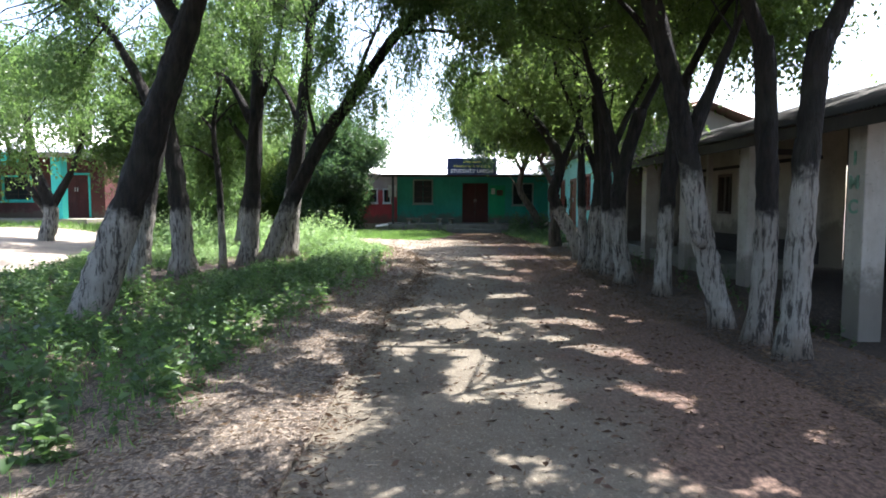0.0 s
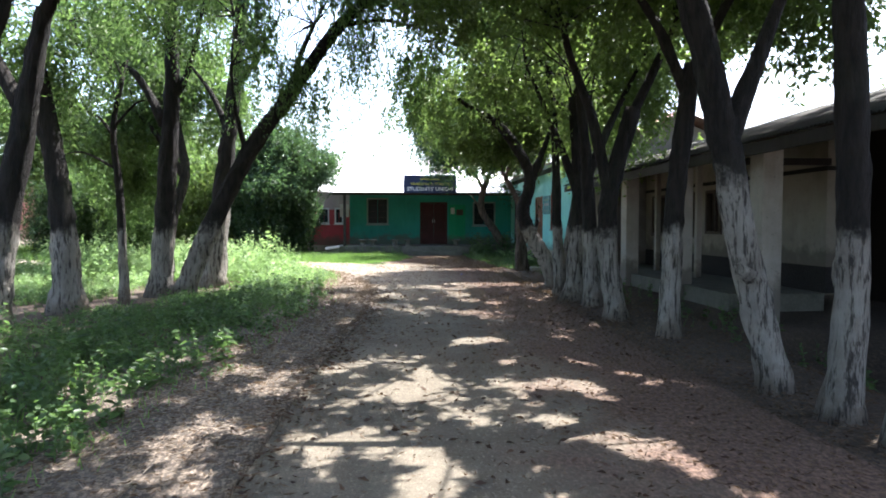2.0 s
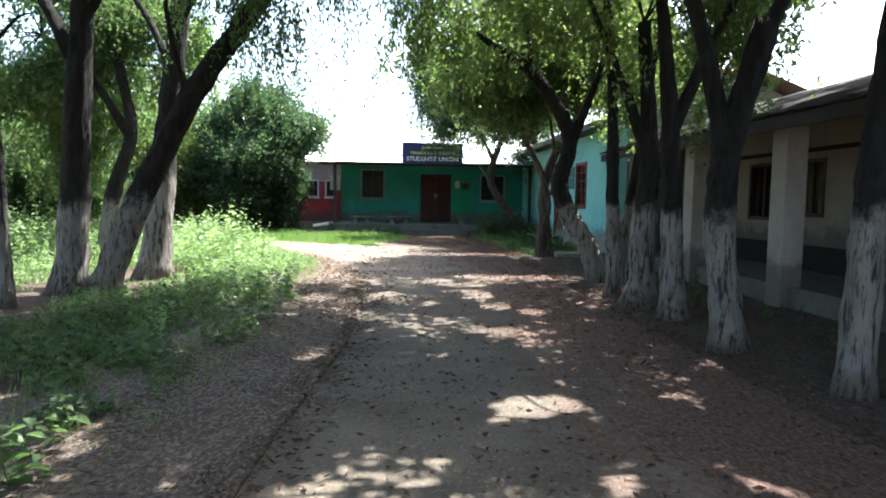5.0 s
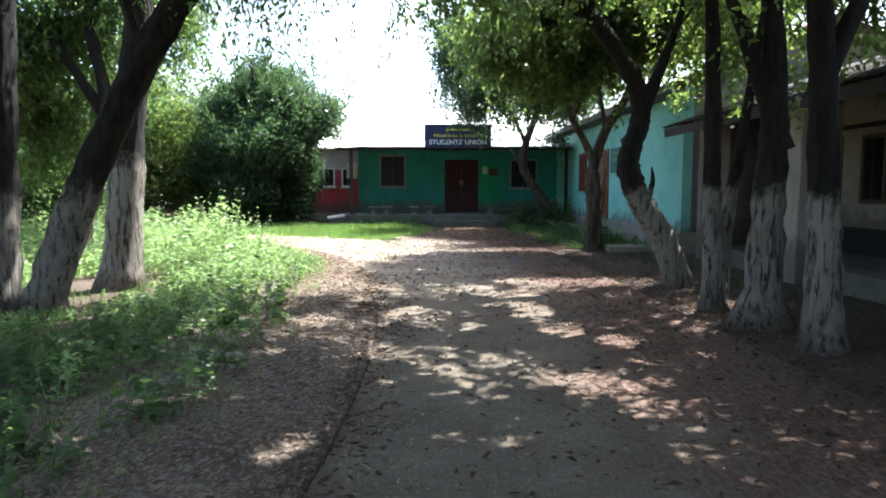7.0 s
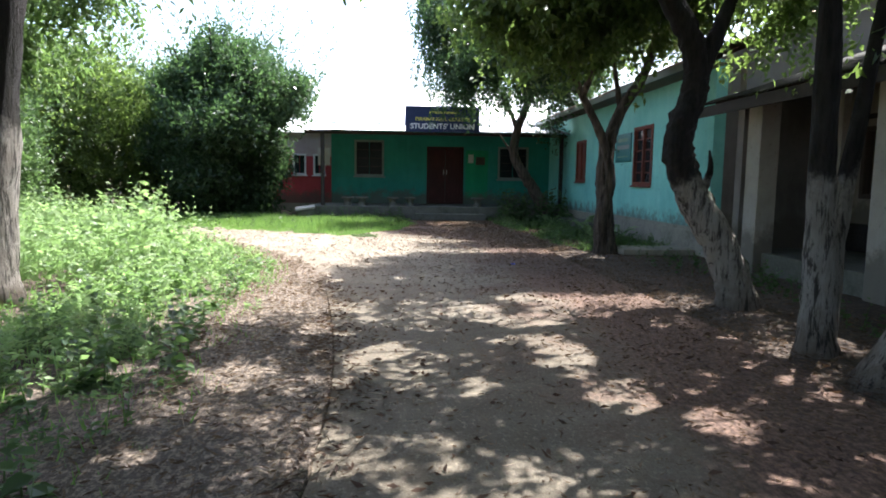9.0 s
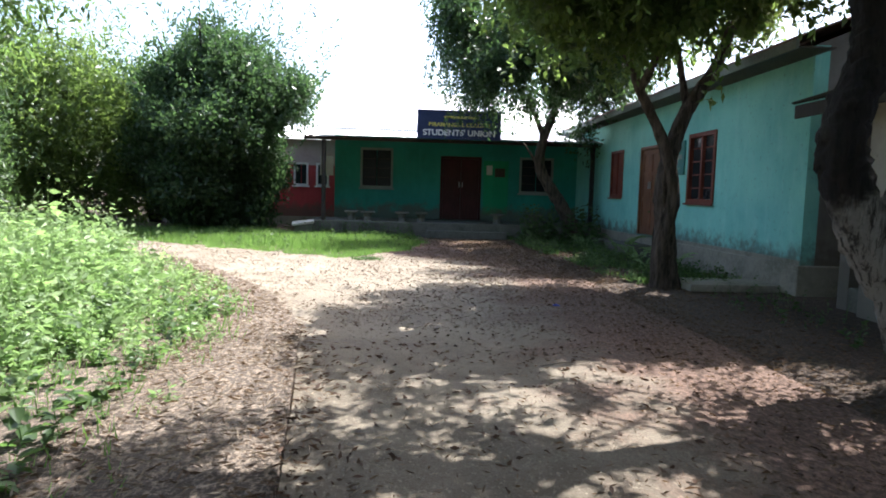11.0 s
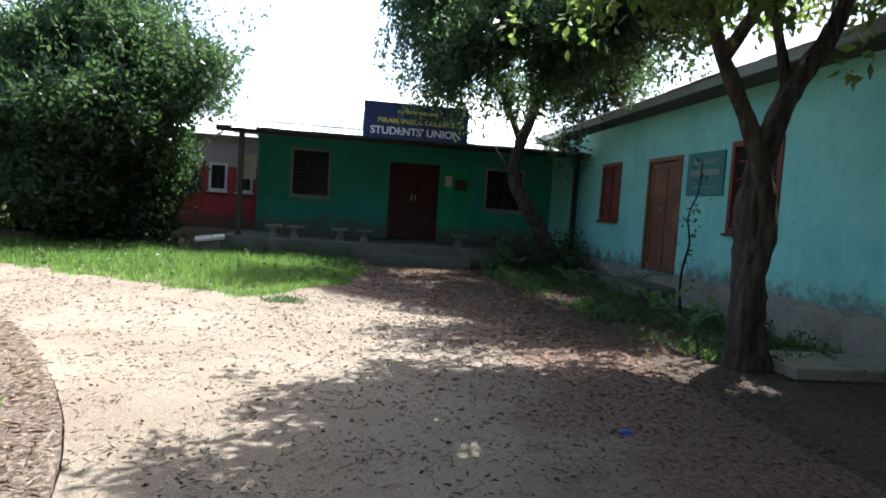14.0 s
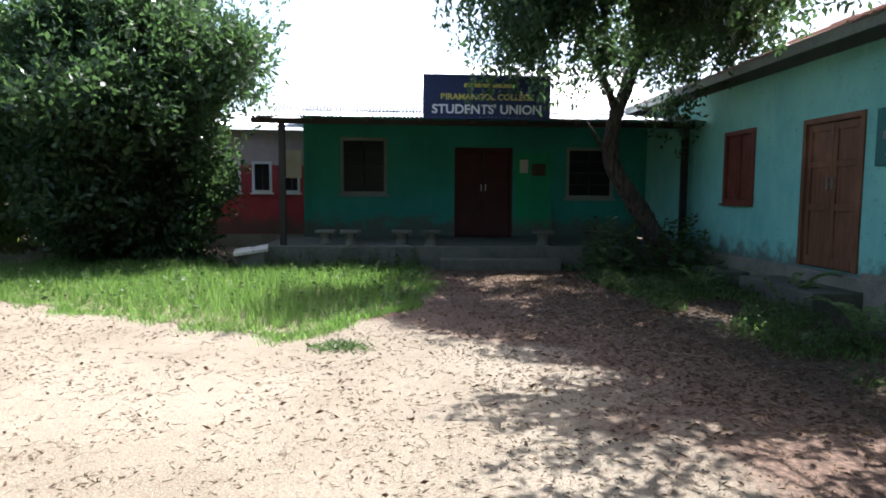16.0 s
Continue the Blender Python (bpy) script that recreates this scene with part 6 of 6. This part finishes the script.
fallen("fallen_leaves", "dry leaf litter on the low bank", x[ok], y[ok], 0.062 + rng.uniform(-0.012, 0.012, ok.sum()), 99)
x, y, rng = scatter(113, 30000, -2.2, 0.4, 0.5, 19.5)
e = np.interp(y, EDGE_Y, EDGE_X)
d = x - e + 0.22 * rough_patch(x, y, 1.7, 24.0)
ok = (d > -0.12) & (rng.uniform(0, 1, len(x)) < np.clip(0.8 - d / 0.45, 0, 1))
lift = np.where(x < e, 0.045, 0.005) + rng.uniform(0, 0.012, len(x))
cut = ok & (rng.uniform(0, 1, len(x)) < 0.35)
fallen("fallen_leaves", "brown litter spilling over the slab's edge", x[ok & ~cut], y[ok & ~cut], lift[ok & ~cut], 114, (0.03, 0.085), (0.008, 0.02), LEAF_BROWN)
fallen("fallen_leaves", "pale litter spilling over the slab's edge", x[cut], y[cut], lift[cut], 115, (0.03, 0.1), (0.005, 0.012))
x, y, rng = scatter(100, 9000, 3.0, 5.0, 1.0, 23)
fallen("fallen_leaves", "dry leaf litter under the trees", x, y, heights(x, y) + 0.012, 101)

x, y, rng = scatter(102, 26000, -4.5, 1.0, 0.5, 26)
e = np.interp(y, EDGE_Y, EDGE_X)
bankside = (x < e - 0.02) & (x > e - 1.15)
ok = bankside | ((x > e) & (x < e + 0.9) & (rng.uniform(0, 1, len(x)) < 0.25) & (y < 19))
lift = np.where(bankside, 0.066, 0.005) + rng.uniform(0, 0.012, len(x))
ok &= rough_patch(x, y, 1.6, 12.0) > -0.1
fallen("fallen_leaves", "long bleached leaves and stalks on the bank", x[ok], y[ok], lift[ok], 103, (0.05, 0.13), (0.004, 0.010), LEAF_STRAW)

# ---- small things ----
bag = thing("plastic_scrap", "crumpled blue plastic scrap on the drive", "litter", (1.88, 21.02, 0.0))
bm = bmesh.new()
bmesh.ops.create_icosphere(bm, subdivisions=2, radius=0.038)
for v in bm.verts:
    v.co = Vector((v.co.x * 1.3, v.co.y, max(0.0, v.co.z) * 0.6 + 0.004)) * (1 + 0.35 * noise.noise(v.co * 30))
part("scrap", bm, BLUE_PLASTIC, bag)
stick_bm = bmesh.new()
tube(stick_bm, [Vector((0, 0, 0.012)), Vector((0.2, 0.1, 0.014)), Vector((0.45, 0.14, 0.012))], [0.003, 0.004, 0.002], 6)
stick = thing("twig", "thin dry twig lying on the drive", "twig", (1.1, 18.2, 0))
part("twig", stick_bm, TIMBER, stick)
sapling = thing("sapling", "thin crooked sapling beside the brown house door", "sapling", (5.2, 26.4, 0))
bm = bmesh.new()
tube(bm, smooth_line([(0, 0, -0.05), (-0.03, 0.02, 0.6), (0.04, -0.02, 1.1), (-0.01, 0.0, 1.5), (0.1, -0.04, 1.9), (0.13, -0.03, 2.4)], 4), [0.022 - 0.0007 * i for i in range(21)], 7, 0.3, 5)
part("stem", bm, BARK, sapling, "", True)
rs = np.random.default_rng(7)
k = rs.uniform(0.2, 1, 70)
f = np.stack([0.12 * k + rs.normal(size=70) * 0.09, rs.normal(size=70) * 0.09, 2.4 * k], 1)
part("foliage", leaf_mesh("foliage", f, rs.normal(size=(70, 3)), 0.09, 0.035, LEAF_WEED, rng=rs), LEAF_WEED, sapling)


def fern(x, y, seed, tall):
    """Arching fronds from one foot, each with paired leaflets."""
    r = np.random.default_rng(seed)
    t = thing("fern", "arching fern with pale paired leaflets by the house", "fern", (x, y, 0), "ferns in the bed")
    for i in range(7):
        a = r.uniform(0, 2 * math.pi)
        reach = tall * r.uniform(0.6, 1.1)
        s = np.linspace(0.12, 1, 26)
        mid = np.stack([np.cos(a) * s * reach * 0.8, np.sin(a) * s * reach * 0.8, reach * (1.3 * s - 0.75 * s * s)], 1)
        out = np.array([-math.sin(a), math.cos(a), 0.1])
        feet = np.concatenate([mid, mid])
        axes = np.concatenate([np.tile(out, (26, 1)), np.tile(-out, (26, 1))]) + np.array([math.cos(a), math.sin(a), 0]) * 0.4 + r.normal(size=(52, 3)) * 0.1
        size = 0.13 * tall * np.tile(1.1 - 0.75 * s, 2)
        part("frond", leaf_mesh("frond", feet, axes, size + 0.02, size * 0.3 + 0.008, LEAF_PALE, rng=r), LEAF_PALE, t)


for i, (x, y, h) in enumerate(((4.75, 26.2, 0.75), (5.05, 25.2, 0.7), (4.5, 24.9, 0.55), (5.15, 28.3, 0.8), (4.6, 29.7, 0.6))):
    fern(x, y, 200 + i, h)
stone = thing("pale_slab", "pale broken slab on a rough block at the veranda's end", "slab", (-3.08, 32.3, 0.0))
bm = box(-0.34, 0.3, -0.16, 0.2, 0.0, 0.07, 0.015)
bmesh.ops.rotate(bm, verts=bm.verts[:], cent=(0, 0, 0), matrix=Euler((radians(9), radians(-8), 0.15)).to_matrix())
bmesh.ops.translate(bm, verts=bm.verts[:], vec=(0, 0, 0.35))
part("slab", bm, SLAB_PALE, stone, "pale sunlit cement slab")
part("block", box(-0.26, 0.24, -0.1, 0.2, -0.1, 0.36, 0.02), CONCRETE, stone, "mossy concrete block")
tuft = thing("grass_tuft", "low tuft of weeds growing through the drive", "grass", (-0.79, 25.9, 0.0))
rs = np.random.default_rng(31)
k = 260
f = np.stack([rs.normal(size=k) * 0.16, rs.normal(size=k) * 0.09, rs.uniform(0.0, 0.02, k)], 1)
a = np.stack([rs.normal(size=k), rs.normal(size=k), rs.uniform(0.2, 1.0, k)], 1)
part("leaves", leaf_mesh("leaves", f, a, rs.uniform(0.05, 0.12, k), 0.016, LEAF_WEED, rng=rs), LEAF_WEED, tuft)
